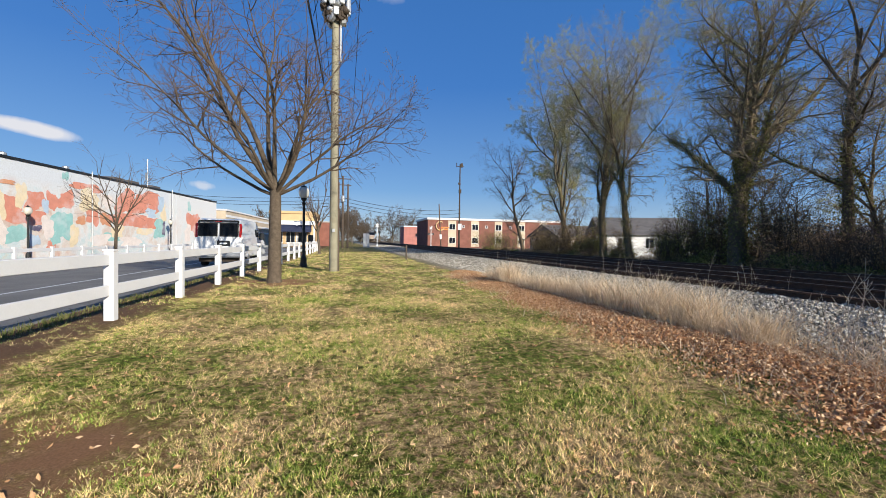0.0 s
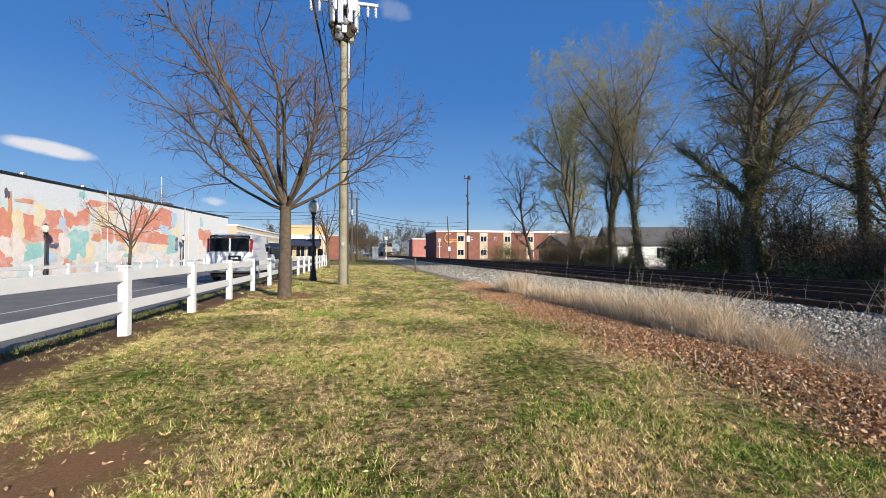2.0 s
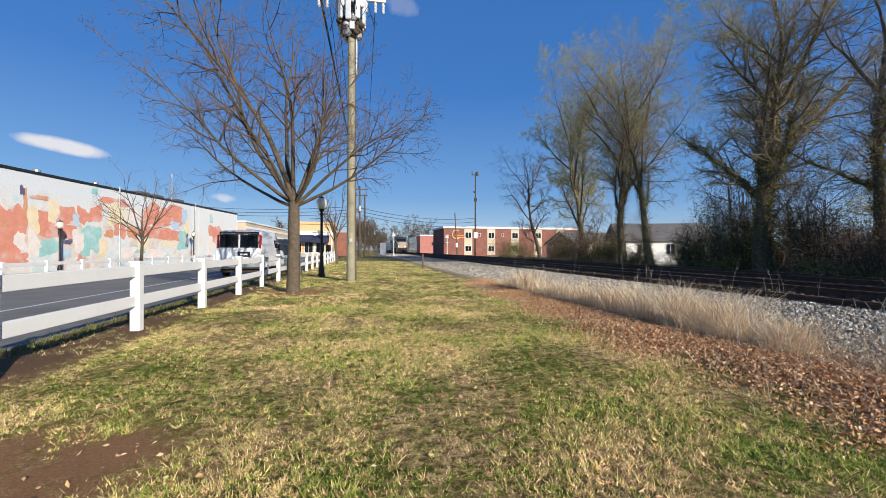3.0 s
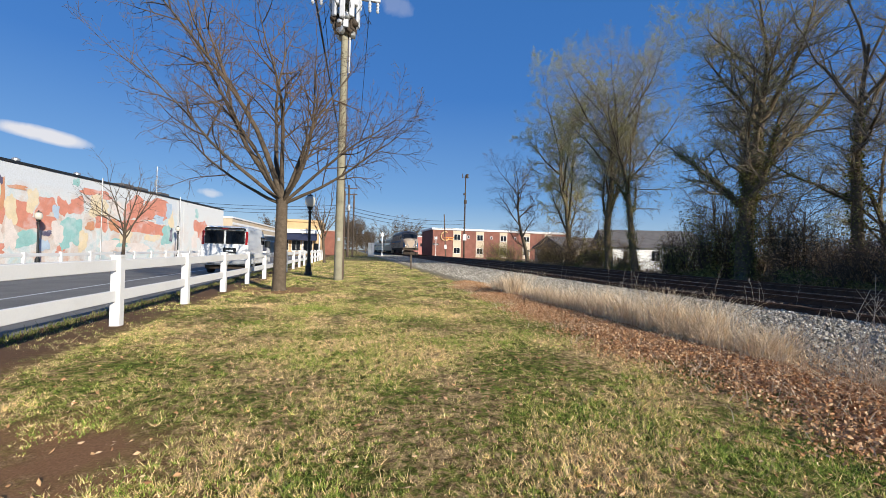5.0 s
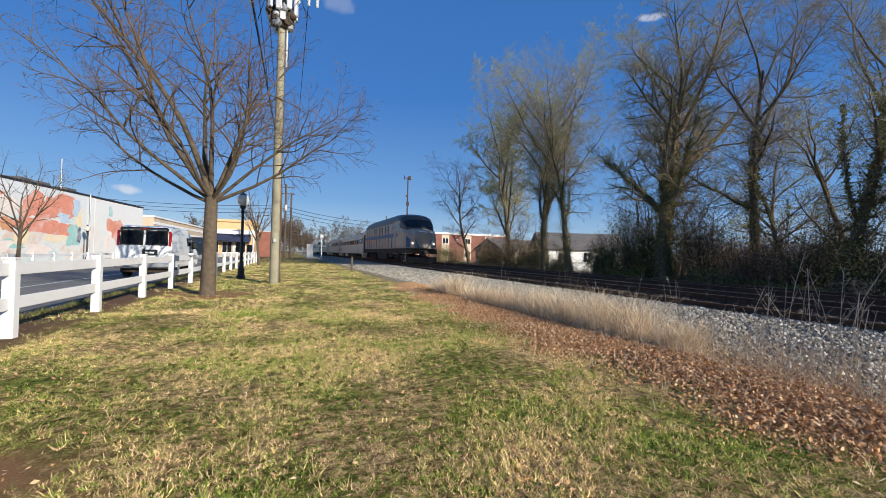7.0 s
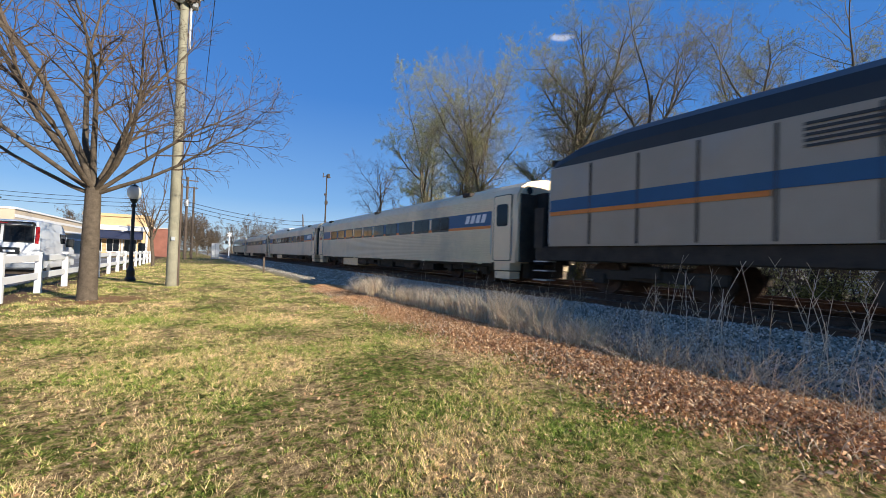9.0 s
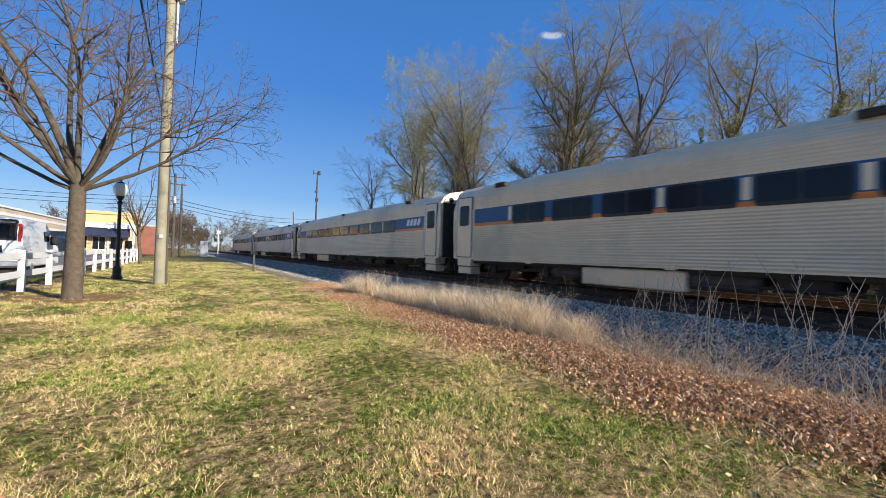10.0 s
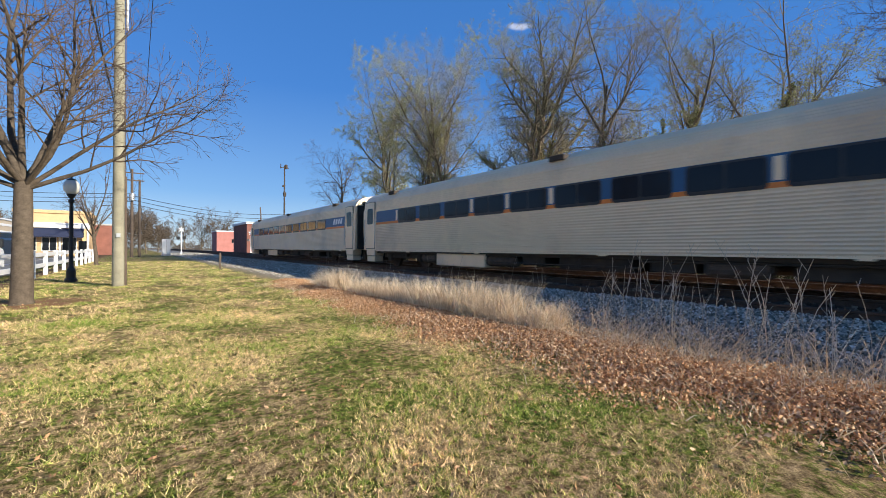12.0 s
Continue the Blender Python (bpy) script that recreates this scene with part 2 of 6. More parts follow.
M["stalk"] = islands("dry_stalk", [(0, (0.38, 0.30, 0.22)), (1, (0.68, 0.58, 0.45))], 0.8)
M["bud"] = islands("spring_bud", [(0, (0.26, 0.25, 0.09)), (0.5, (0.42, 0.40, 0.15)), (1, (0.56, 0.53, 0.24))], 0.7, 0.2, 0.3)
M["bud_red"] = islands("red_bud", [(0, (0.30, 0.185, 0.105)), (1, (0.52, 0.36, 0.21))], 0.8, 0.2, 0.2)
M["ivy"] = islands("ivy_leaf", [(0, (0.085, 0.080, 0.024)), (0.6, (0.19, 0.18, 0.05)), (1, (0.34, 0.32, 0.10))], 0.6, 0.25, 0.3)
M["brush"] = islands("brush_leaf", [(0, (0.12, 0.09, 0.038)), (0.6, (0.28, 0.205, 0.09)), (1, (0.44, 0.335, 0.16))], 0.8, 0.2, 0.3)
M["far_twig"] = islands("far_twig", [(0, (0.07, 0.055, 0.04)), (1, (0.17, 0.13, 0.095))], 0.9, 0.1, 0.1)
M["brick"] = spread("red_brick", (0.23, 0.095, 0.07), 0.3, 0.8, 30, 0.9, strength=0.3)
M["brick_pink"] = spread("pink_brick", (0.42, 0.17, 0.14), 0.2, 0.8, 30, 0.9)
M["tan"] = spread("tan_stucco", (0.62, 0.42, 0.22), 0.12, 1, 40, 0.9)
M["beige"] = spread("beige_panel", (0.55, 0.45, 0.33), 0.12, 0.6, 40, 0.85)
M["roofing"] = spread("roof_felt", (0.10, 0.095, 0.095), 0.3, 1, 30, 0.95)
M["shingle"] = spread("grey_shingle", (0.13, 0.12, 0.115), 0.3, 2, 12, 0.95)
M["siding"] = spread("white_siding", (0.78, 0.78, 0.76), 0.06, 0.8, 30, 0.7, strength=0.1)
M["awning"] = spread("navy_awning", (0.022, 0.03, 0.065), 0.2, 2, 60, 0.8)
M["black"] = spread("black_enamel", (0.018, 0.02, 0.021), 0.3, 4, 60, 0.45, strength=0.1)
M["rubber"] = spread("rubber", (0.022, 0.021, 0.02), 0.3, 4, 60, 0.85, strength=0.3)
M["steel"] = spread("galvanised_steel", (0.42, 0.43, 0.43), 0.2, 3, 40, 0.5, 0.7, strength=0.1)
M["insulator"] = spread("grey_porcelain", (0.55, 0.56, 0.57), 0.15, 4, 40, 0.35, strength=0.05)
M["copper"] = spread("brown_wire", (0.10, 0.06, 0.04), 0.3, 4, 40, 0.6)
M["under"] = spread("dirty_underframe", (0.068, 0.050, 0.036), 0.4, 2.5, 40, 0.85, 0.2, strength=0.3)
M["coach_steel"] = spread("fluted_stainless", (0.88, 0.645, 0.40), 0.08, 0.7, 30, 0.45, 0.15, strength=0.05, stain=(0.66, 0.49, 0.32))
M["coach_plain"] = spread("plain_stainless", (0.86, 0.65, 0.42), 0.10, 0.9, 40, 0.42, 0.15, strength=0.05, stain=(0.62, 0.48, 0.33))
M["blue"] = spread("blue_stripe", (0.012, 0.095, 0.20), 0.12, 1, 40, 0.45, strength=0.03)
M["orange"] = spread("orange_stripe", (0.80, 0.23, 0.04), 0.1, 1, 40, 0.45, strength=0.03)
M["sign_white"] = spread("white_vinyl", (0.80, 0.80, 0.78), 0.05, 1, 40, 0.5, strength=0.02)
M["loco_grey"] = spread("silver_paint", (0.40, 0.31, 0.225), 0.12, 0.6, 40, 0.42, 0.15, strength=0.04, stain=(0.36, 0.33, 0.30))
M["loco_dark"] = spread("charcoal_paint", (0.034, 0.031, 0.029), 0.2, 1, 40, 0.4, strength=0.04)
M["van_white"] = spread("white_van_paint", (0.82, 0.82, 0.80), 0.03, 0.6, 30, 0.25, strength=0.0, spec=0.6)
M["red_lens"] = spread("red_lens", (0.45, 0.02, 0.02), 0.1, 3, 30, 0.2, strength=0.0)
M["cabinet"] = spread("aluminium_cabinet", (0.62, 0.62, 0.60), 0.08, 1, 40, 0.5, 0.4)

m, n, l, b = nodes_of("dark_glass", 0.08, 0, 0.22)
b.inputs["Base Color"].default_value = (0.012, 0.015, 0.02, 1)
M["glass"] = m
m, n, l, b = nodes_of("lamp_globe", 0.25, 0, 0.5)
b.inputs["Base Color"].default_value = (0.72, 0.69, 0.60, 1)
b.inputs["Transmission Weight"].default_value = 0.3
M["globe"] = m
m, n, l, b = nodes_of("headlight", 0.2)
b.inputs["Base Color"].default_value = (0.9, 0.88, 0.8, 1)
b.inputs["Emission Color"].default_value, b.inputs["Emission Strength"].default_value = (1, 0.95, 0.85, 1), 2.5
M["headlight"] = m

# painted wall: washes of coral, teal, cream and pale blue shapes
m, n, l, b = nodes_of("mural_paint", 0.85, 0, 0.2)
tc = n.new("ShaderNodeTexCoord").outputs["Object"]
warp = n.new("ShaderNodeTexNoise"); warp.inputs["Scale"].default_value, warp.inputs["Detail"].default_value = 0.5, 3.0
l.new(tc, warp.inputs["Vector"])
av = n.new("ShaderNodeVectorMath"); av.operation = "MULTIPLY_ADD"; l.new(warp.outputs["Color"], av.inputs[0]); av.inputs[1].default_value = (2.2, 2.2, 2.2); l.new(tc, av.inputs[2])
wash = tex_noise(n, l, av.outputs[0], 0.55, 4.0)
col = ramp(n, l, wash, [(0.30, (0.62, 0.42, 0.34)), (0.40, (0.68, 0.60, 0.53)), (0.50, (0.72, 0.72, 0.70)), (0.62, (0.52, 0.65, 0.66)), (0.72, (0.66, 0.60, 0.48))])
sp = n.new("ShaderNodeSeparateXYZ"); l.new(tc, sp.inputs[0])
skymask = n.new("ShaderNodeMapRange"); skymask.inputs[1].default_value, skymask.inputs[2].default_value = 4.6, 5.6
l.new(sp.outputs[2], skymask.inputs[0])
col = mix(n, l, skymask.outputs[0], col, (0.66, 0.69, 0.71))
blank = n.new("ShaderNodeMapRange"); blank.inputs[1].default_value, blank.inputs[2].default_value = 47.6, 48.4
l.new(sp.outputs[1], blank.inputs[0])
half = n.new("ShaderNodeMath"); half.operation = "MULTIPLY"; l.new(blank.outputs[0], half.inputs[0]); half.inputs[1].default_value = 0.7
col = mix(n, l, half.outputs[0], col, (0.74, 0.74, 0.72))
col = mix(n, l, 1.0, col, ramp(n, l, tex_noise(n, l, tc, 9.0, 5.0), [(0.3, (0.88, 0.87, 0.85)), (0.6, (1, 1, 1))]), "MULTIPLY")
l.new(col, b.inputs["Base Color"])
M["mural"] = m
for key, c in (("coral", (0.66, 0.27, 0.19)), ("teal", (0.30, 0.54, 0.51)), ("cream", (0.76, 0.63, 0.42)), ("pale", (0.76, 0.68, 0.62)), ("powder", (0.45, 0.56, 0.66)), ("plum", (0.12, 0.11, 0.17)), ("ochre", (0.62, 0.30, 0.17))):
    M["paint_" + key] = spread("mural_" + key, c, 0.16, 1.6, 12, 0.85, strength=0.1, spec=0.2, stain=tuple(0.55 * v + 0.33 for v in c))


# ---------- mesh helpers ----------
def obj(name, verts, faces, mat, parent=None, label="", smooth=False):
    me = bpy.data.meshes.new(name)
    me.from_pydata([tuple(v) for v in verts] if not isinstance(verts, np.ndarray) else verts.tolist(), [], faces if not isinstance(faces, np.ndarray) else faces.tolist())
    me.materials.append(M[mat] if isinstance(mat, str) else mat)
    if smooth:
        me.polygons.foreach_set("use_smooth", [True] * len(me.polygons))
    ob = new(name, me)
    if parent:
        ob.parent = parent
    return tagged(ob, label) if label else ob


def part(name, bm, mat, parent=None, label="", smooth=False):
    me = bpy.data.meshes.new(name)
    bmesh.ops.recalc_face_normals(bm, faces=bm.faces)
    bm.to_mesh(me)
    bm.free()
    me.materials.append(M[mat])
    if smooth:
        me.polygons.foreach_set("use_smooth", [True] * len(me.polygons))
    ob = new(name, me)
    if parent:
        ob.parent = parent
    return tagged(ob, label) if label else ob


def thing(name, m, label, category, group="", kind=""):
    e = new(name)
    e.matrix_basis = m
    return tagged(e, label, category, group, kind)


def boxes(*specs, bevel=0.0, bm=None):
    """Boxes (x0, y0, z0, x1, y1, z1) in one bmesh."""
    bm = bm or bmesh.new()
    for x0, y0, z0, x1, y1, z1 in specs:
        g = bmesh.ops.create_cube(bm, size=1)["verts"]
        bmesh.ops.scale(bm, vec=(x1 - x0, y1 - y0, z1 - z0), verts=g)
        bmesh.ops.translate(bm, vec=((x0 + x1) / 2, (y0 + y1) / 2, (z0 + z1) / 2), verts=g)
    if bevel:
        bmesh.ops.bevel(bm, geom=bm.edges[:], offset=bevel, segments=1, affect="EDGES")
    return bm


def turned(profile, sides=12, bm=None, at=(0, 0, 0), caps=True):
    """A body of revolution about z from (radius, height) rows."""
    bm = bm or bmesh.new()
    rings = []
    for r, z in profile:
        rings.append([bm.verts.new((at[0] + r * math.cos(2 * math.pi * i / sides), at[1] + r * math.sin(2 * math.pi * i / sides), at[2] + z)) for i in range(sides)])
    for a, c in zip(rings, rings[1:]):
        for i in range(sides):
            bm.faces.new((a[i], a[(i + 1) % sides], c[(i + 1) % sides], c[i]))
    if caps:
        bm.faces.new(rings[0][::-1]); bm.faces.new(rings[-1])
    return bm


def tube(points, radii, sides=6, bm=None):
    bm = bm or bmesh.new()
    pts = [Vector(p) for p in points]
    if not isinstance(radii, (list, tuple)):
        radii = [radii] * len(pts)
    rings = []
    for i, p in enumerate(pts):
        d = (pts[min(i + 1, len(pts) - 1)] - pts[max(i - 1, 0)]).normalized()
        u = d.cross(Vector((0.31, 0.17, 0.93)) if abs(d.z) < 0.9 else Vector((1, 0.1, 0))).normalized()
        v = d.cross(u)
        rings.append([bm.verts.new(p + radii[i] * (u * math.cos(2 * math.pi * k / sides) + v * math.sin(2 * math.pi * k / sides))) for k in range(sides)])
    for a, c in zip(rings, rings[1:]):
        for k in range(sides):
            bm.faces.new((a[k], a[(k + 1) % sides], c[(k + 1) % sides], c[k]))
    bm.faces.new(rings[0][::-1]); bm.faces.new(rings[-1])
    return bm


def prism(profile, y0, y1, bm=None):
    """A closed outline of (x, z) points drawn out along y."""
    bm = bm or bmesh.new()
    a = [bm.verts.new((x, y0, z)) for x, z in profile]
    c = [bm.verts.new((x, y1, z)) for x, z in profile]
    k = len(profile)
    for i in range(k):
        bm.faces.new((a[i], a[(i + 1) % k], c[(i + 1) % k], c[i]))
    bm.faces.new(a[::-1]); bm.faces.new(c)
    return bm


def cards(pos, size, rng, tilt=1.0, aspect=1.0):
    """Small bent leaves at pos (n x 3): two triangles each, folded on the middle."""
    k = len(pos)
    a = rng.normal(size=(k, 3)); a[:, 2] *= tilt
    a /= np.linalg.norm(a, axis=1)[:, None] + 1e-9
    r = rng.normal(size=(k, 3)); r[:, 2] *= tilt
    c = np.cross(a, r); c /= np.linalg.norm(c, axis=1)[:, None] + 1e-9
    c = np.cross(c, a)
    nn = np.cross(a, c)
    s = (size * rng.uniform(0.6, 1.3, k))[:, None] if np.ndim(size) == 0 else size[:, None]
    v = np.stack([pos - a * s, pos + c * s * 0.5 * aspect + nn * s * 0.2, pos + a * s, pos - c * s * 0.5 * aspect + nn * s * 0.2], 1).reshape(-1, 3)
    i = np.arange(k)[:, None] * 4
    return v, np.concatenate([i + [0, 1, 2], i + [0, 2, 3]], 1).reshape(-1, 3)


def ground_z(x, y):
    """Height of the ground by place."""
    z = np.interp(x, [-60, -14.5, -13.2, -4.42, -4.40, -4.2, -3.6, 3.2, 5.4, 6.0, 8.2, 17.6, 19.2, 24, 60], [-0.5, -0.36, -0.32, -0.08, -0.08, -0.02, 0.0, 0.0, 0.0, 0.02, 0.16, 0.16, -0.15, -0.2, -0.4])
    return z


# ---------- ground ----------
def strip(name, x0, x1, y0, y1, dx, dy, mat, rough=0.0, lift=0.0):
    xs = np.unique(np.concatenate([np.arange(x0, x1, dx), [x1]]))
    ys = np.unique(np.concatenate([np.arange(y0, y1, dy), [y1]]))
    gx, gy = np.meshgrid(xs, ys)
    gz = ground_z(gx, gy) + lift
    if rough:
        gz = gz + rough * np.array([noise.noise((a * 0.7, c * 0.7, 3.1)) + 0.5 * noise.noise((a * 2.3, c * 2.3, 1.7)) for a, c in zip(gx.ravel(), gy.ravel())]).reshape(gx.shape)
    k = len(xs)
    v = np.stack([gx.ravel(), gy.ravel(), gz.ravel()], 1)
    i = (np.arange(len(ys) - 1)[:, None] * k + np.arange(k - 1)[None]).ravel()
    return tagged(obj(name, v, np.stack([i, i + 1, i + k + 1, i + k], 1), mat, smooth=True), kind="structure")


tagged(strip("ground", -4.2, 5.9, -12, 70, 0.25, 0.5, "soil", 0.035), "mown lawn of straw-coloured and green grass with bare earth", "lawn")
tagged(strip("ballast_bed", 5.9, 9.2, -60, 260, 0.55, 4.0, "ballast"), "grey crushed stone railway ballast shoulder", "ballast")
tagged(strip("track_bed", 9.2, 19.2, -60, 260, 0.5, 4.0, "bed_dark"), "dark stained ballast under the tracks", "ballast")
tagged(strip("road", -13.2, -4.42, -40, 72, 1.1, 4.0, "asphalt"), "grey asphalt road with a white edge line", "road")
far = bmesh.new()
for x0, y0, x1, y1, z in ((19.2, -60, 900, 900, -0.25), (-900, -60, -13.2, 900, -0.42), (-13.2, 72, 5.9, 900, -0.04), (-900, -300, 900, -60, -0.25), (-4.2, -60, 5.9, -12, -0.02), (5.9, 260, 19.2, 900, 0.1), (-4.2, 70, 5.9, 72, -0.02)):
    far.faces.new([far.verts.new(p) for p in ((x0, y0, z), (x1, y0, z), (x1, y1, z), (x0, y1, z))])
tagged(part("ground_far", far, "soil"), "dry grass and earth reaching to the horizon", "ground", kind="structure")
# kerb takes the dark asphalt colour in place of the shadow lying on it
k = boxes((-4.42, -40, -0.3, -4.2, 72, -0.012), bevel=0.015)
tagged(part("kerb", k, "asphalt"), "grey kerb along the road, coloured dark for shadow", "kerb", kind="structure")
for xa in (-7.75, ):
    zz = float(ground_z(xa, 0)) + 0.004
    s = bmesh.new()
    s.faces.new([s.verts.new(p) for p in ((xa - 0.06, -30, zz - 0.0), (xa + 0.06, -30, zz + 0.002), (xa + 0.06, 70, zz + 0.002), (xa - 0.06, 70, zz))])
    tagged(part("road_marking", s, "paint_line"), "worn white line painted on the asphalt", "road line", kind="structure")


# ---------- grass, leaves, stones ----------
rng = np.random.default_rng(7)


def blades(name, xs, ys, h, w, mat, lean=0.5, label="", cat="grass", up=None, thin=False):
    k = len(xs)
    z = ground_z(xs, ys) if up is None else up
    base = np.stack([xs, ys, z - 0.01], 1)
    a = rng.uniform(0, 2 * np.pi, k)
    side = np.stack([np.cos(a), np.sin(a), np.zeros(k)], 1) * (w * rng.uniform(0.6, 1.4, k))[:, None]
    b2 = rng.uniform(0, 2 * np.pi, k)
    hh = h * rng.uniform(0.5, 1.25, k)
    off = np.stack([np.cos(b2), np.sin(b2), np.zeros(k)], 1) * (hh * lean * rng.uniform(0.2, 1.2, k))[:, None]
    if thin:
        v = np.stack([base - side, base + side, base + off + np.stack([np.zeros(k), np.zeros(k), hh], 1)], 1).reshape(-1, 3)
        return tagged(obj(name, v, np.arange(3 * k).reshape(-1, 3), mat), label, cat, kind="stuff")
    mid = base + off * 0.35 + np.stack([np.zeros(k), np.zeros(k), hh * 0.6], 1)
    tip = base + off + np.stack([np.zeros(k), np.zeros(k), hh], 1)
    v = np.stack([base - side, base + side, mid + side * 0.7, mid - side * 0.7, tip], 1).reshape(-1, 3)
    i = np.arange(k)[:, None] * 5
    f = [tuple(q) for q in (i + [0, 1, 2, 3]).tolist()] + [tuple(q) for q in (i + [3, 2, 4]).tolist()]
    return tagged(obj(name, v, f, mat), label, cat, kind="stuff")


def lawn_spots(count, x0, x1, y0, y1, power):
    y = y0 + (y1 - y0) * rng.uniform(0, 1, count) ** power
    x = rng.uniform(x0, x1, count)
    # keep the worn patch by the fence, the strip under it and the tree ring bare
    bare = ((x + 1.75) ** 2 + (y - 2.55) ** 2 < (0.66 + 0.16 * np.sin(3 * np.arctan2(y - 2.55, x + 1.75)) + rng.normal(0, 0.13, count)) ** 2) | ((x < -2.95) & (rng.uniform(0, 1, count) < 0.85)) | (((x + 1.9) ** 2 + (y - 12.1) ** 2 < 1.0) & (rng.uniform(0, 1, count) < 0.8))
    return x[~bare], y[~bare]


def tufted(name, tufts, per, x0, x1, y0, y1, power, spread_, h, w, label):
    """Blades gathered in tufts of their own height, with dark gaps between."""
    tx, ty = lawn_spots(tufts, x0, x1, y0, y1, power)
    tall = rng.gamma(3.0, 0.33, len(tx)) * h
    x, y = np.repeat(tx, per) + rng.normal(0, spread_, len(tx) * per), np.repeat(ty, per) + rng.normal(0, spread_, len(tx) * per)
    blades(name, x, y, np.clip(np.repeat(tall, per), 0.012, 0.06), w, "blade", 1.1, label, thin=True)


tufted("lawn_grass", 42000, 12, -4.0, 3.9, 0.7, 9.0, 1.35, 0.018, 0.024, 0.0032, "short mown grass in tufts, straw-coloured and green")
x, y = lawn_spots(90000, -4.0, 3.9, 0.7, 9.0, 1.35)
blades("lawn_grass", x, y, 0.022, 0.0032, "blade", 1.6, "flattened straw between the grass tufts", thin=True)
tufted("lawn_grass", 11000, 14, -4.0, 4.2, 8.5, 42.0, 1.5, 0.045, 0.05, 0.007, "short mown grass in tufts, straw-coloured and green")
x = rng.normal(0, 1, 9000); y = rng.uniform(4, 60, 9000); x = -3.95 + 0.12 * x
blades("verge_grass", x, y, 0.10, 0.006, "verge", 0.7, "longer grass along the kerb under the fence")

# brown leaves drifted along the foot of the ballast
k = 125000
y = -1.5 + 16.5 * rng.uniform(0, 1, k) ** 1.25
c = np.interp(y, [-2, 2, 6, 10, 15], [4.25, 4.2, 4.05, 4.1, 4.3])
wave = 0.16 * np.sin(y * 2.3) + 0.12 * np.sin(y * 5.1 + 1) + 0.08 * np.sin(y * 11.7)
x = c + wave + np.clip(rng.normal(0, 0.42, k), -1.1, 1.1) * np.interp(y, [-2, 5, 15], [1.15, 0.95, 0.6])
p = np.stack([x, y, ground_z(x, y) + rng.uniform(0.0, 0.075, k) + 0.06 * np.exp(-((x - c) / 0.5) ** 2)], 1)
v, f = cards(p, 0.017, rng, 0.8, 1.3)
tagged(obj("leaf_drift", v, f, "leaf"), "brown dry oak leaves drifted beside the ballast", "leaves", kind="stuff")
k = 2600
p = np.stack([rng.uniform(-2.8, 3.6, k), 0.8 + 11 * rng.uniform(0, 1, k) ** 1.4, np.full(k, 0.03)], 1)
v, f = cards(p, 0.018, rng, 0.35, 1.0)
tagged(obj("fallen_leaves", v, f, "leaf"), "scattered dry leaves on the lawn", "leaves", kind="stuff")


def stones(name, x, y, z, size, label, mat="stone"):
    k = len(x)
    base = np.array([(1, 0, 0), (-1, 0, 0), (0, 1, 0), (0, -1, 0), (0, 0, 1), (0, 0, -1)], float) * 1.5
    v = (base[None] + rng.uniform(-0.35, 0.35, (k, 6, 3))) * rng.uniform(0.6, 1.2, (k, 6, 1)) * (size * rng.uniform(0.5, 1.3, k))[:, None, None] * 0.6
    a = rng.normal(size=(k, 3)); a /= np.linalg.norm(a, axis=1)[:, None]
    r = rng.normal(size=(k, 3)); bq = np.cross(a, r); bq /= np.linalg.norm(bq, axis=1)[:, None]
    cq = np.cross(a, bq)
    R = np.stack([a, bq, cq], 1)
    v = np.einsum("kvi,kij->kvj", v, R) + np.stack([x, y, z], 1)[:, None]
    q = np.array([(0, 2, 4), (2, 1, 4), (1, 3, 4), (3, 0, 4), (2, 0, 5), (1, 2, 5), (3, 1, 5), (0, 3, 5)])
    f = (np.arange(k)[:, None, None] * 6 + q[None]).reshape(-1, 3)
    return tagged(obj(name, v.reshape(-1, 3), f, mat), label, "gravel", kind="stuff")


k = 120000
y = -3 + 36 * rng.uniform(0, 1, k) ** 1.5
x = 4.95 + 4.25 * rng.uniform(0, 1, k) ** 0.85 + rng.normal(0, 0.14, k)
stones("ballast_stones", x, y, ground_z(x, y) + rng.uniform(-0.01, 0.045, k), 0.030, "loose grey crushed ballast stones beside the track")
k = 16000
y = 18 + 75 * rng.uniform(0, 1, k) ** 1.3
x = np.where(rng.uniform(0, 1, k) < 0.75, rng.uniform(4.9, 9.2, k), rng.uniform(8.6, 9.4, k))
stones("ballast_stones", x, y, ground_z(x, y) + rng.uniform(-0.01, 0.05, k), 0.06, "loose grey crushed ballast stones beside the track")
k = 15000
y = rng.uniform(-8, 45, k); x = rng.uniform(9.1, 18.4, k)
stones("ballast_stones", x, y, ground_z(x, y) + rng.uniform(-0.01, 0.04, k), 0.05, "dark stained ballast stones between the rails", "stone_dark")

# dry grass tufts and tall weed stalks at the ballast's foot
tufts = [(4.95, 3.9, 0.7), (4.85, 4.7, 0.85), (4.75, 5.4, 0.95), (4.65, 6.2, 1.0), (4.72, 7.0, 0.95), (4.6, 7.8, 1.05), (4.5, 8.7, 1.0), (4.6, 9.6, 0.9), (4.45, 10.5, 0.95), (4.4, 11.4, 0.8), (4.5, 12.4, 0.6)]
tufts += [(rng.uniform(4.45, 5.05), rng.uniform(3.4, 13.0), rng.uniform(0.4, 0.7)) for _ in range(18)]
for tx, ty, s in tufts:
    k = int(620 * s)
    x, y = tx + rng.normal(0, 0.15 * s, k), ty + rng.normal(0, 0.17 * s, k)
    blades("dry_grass_tuft", x, y, (0.44 + 0.30 * rng.random()) * s, 0.0044, "straw", 0.8, "pale dry grass tuft beside the ballast")


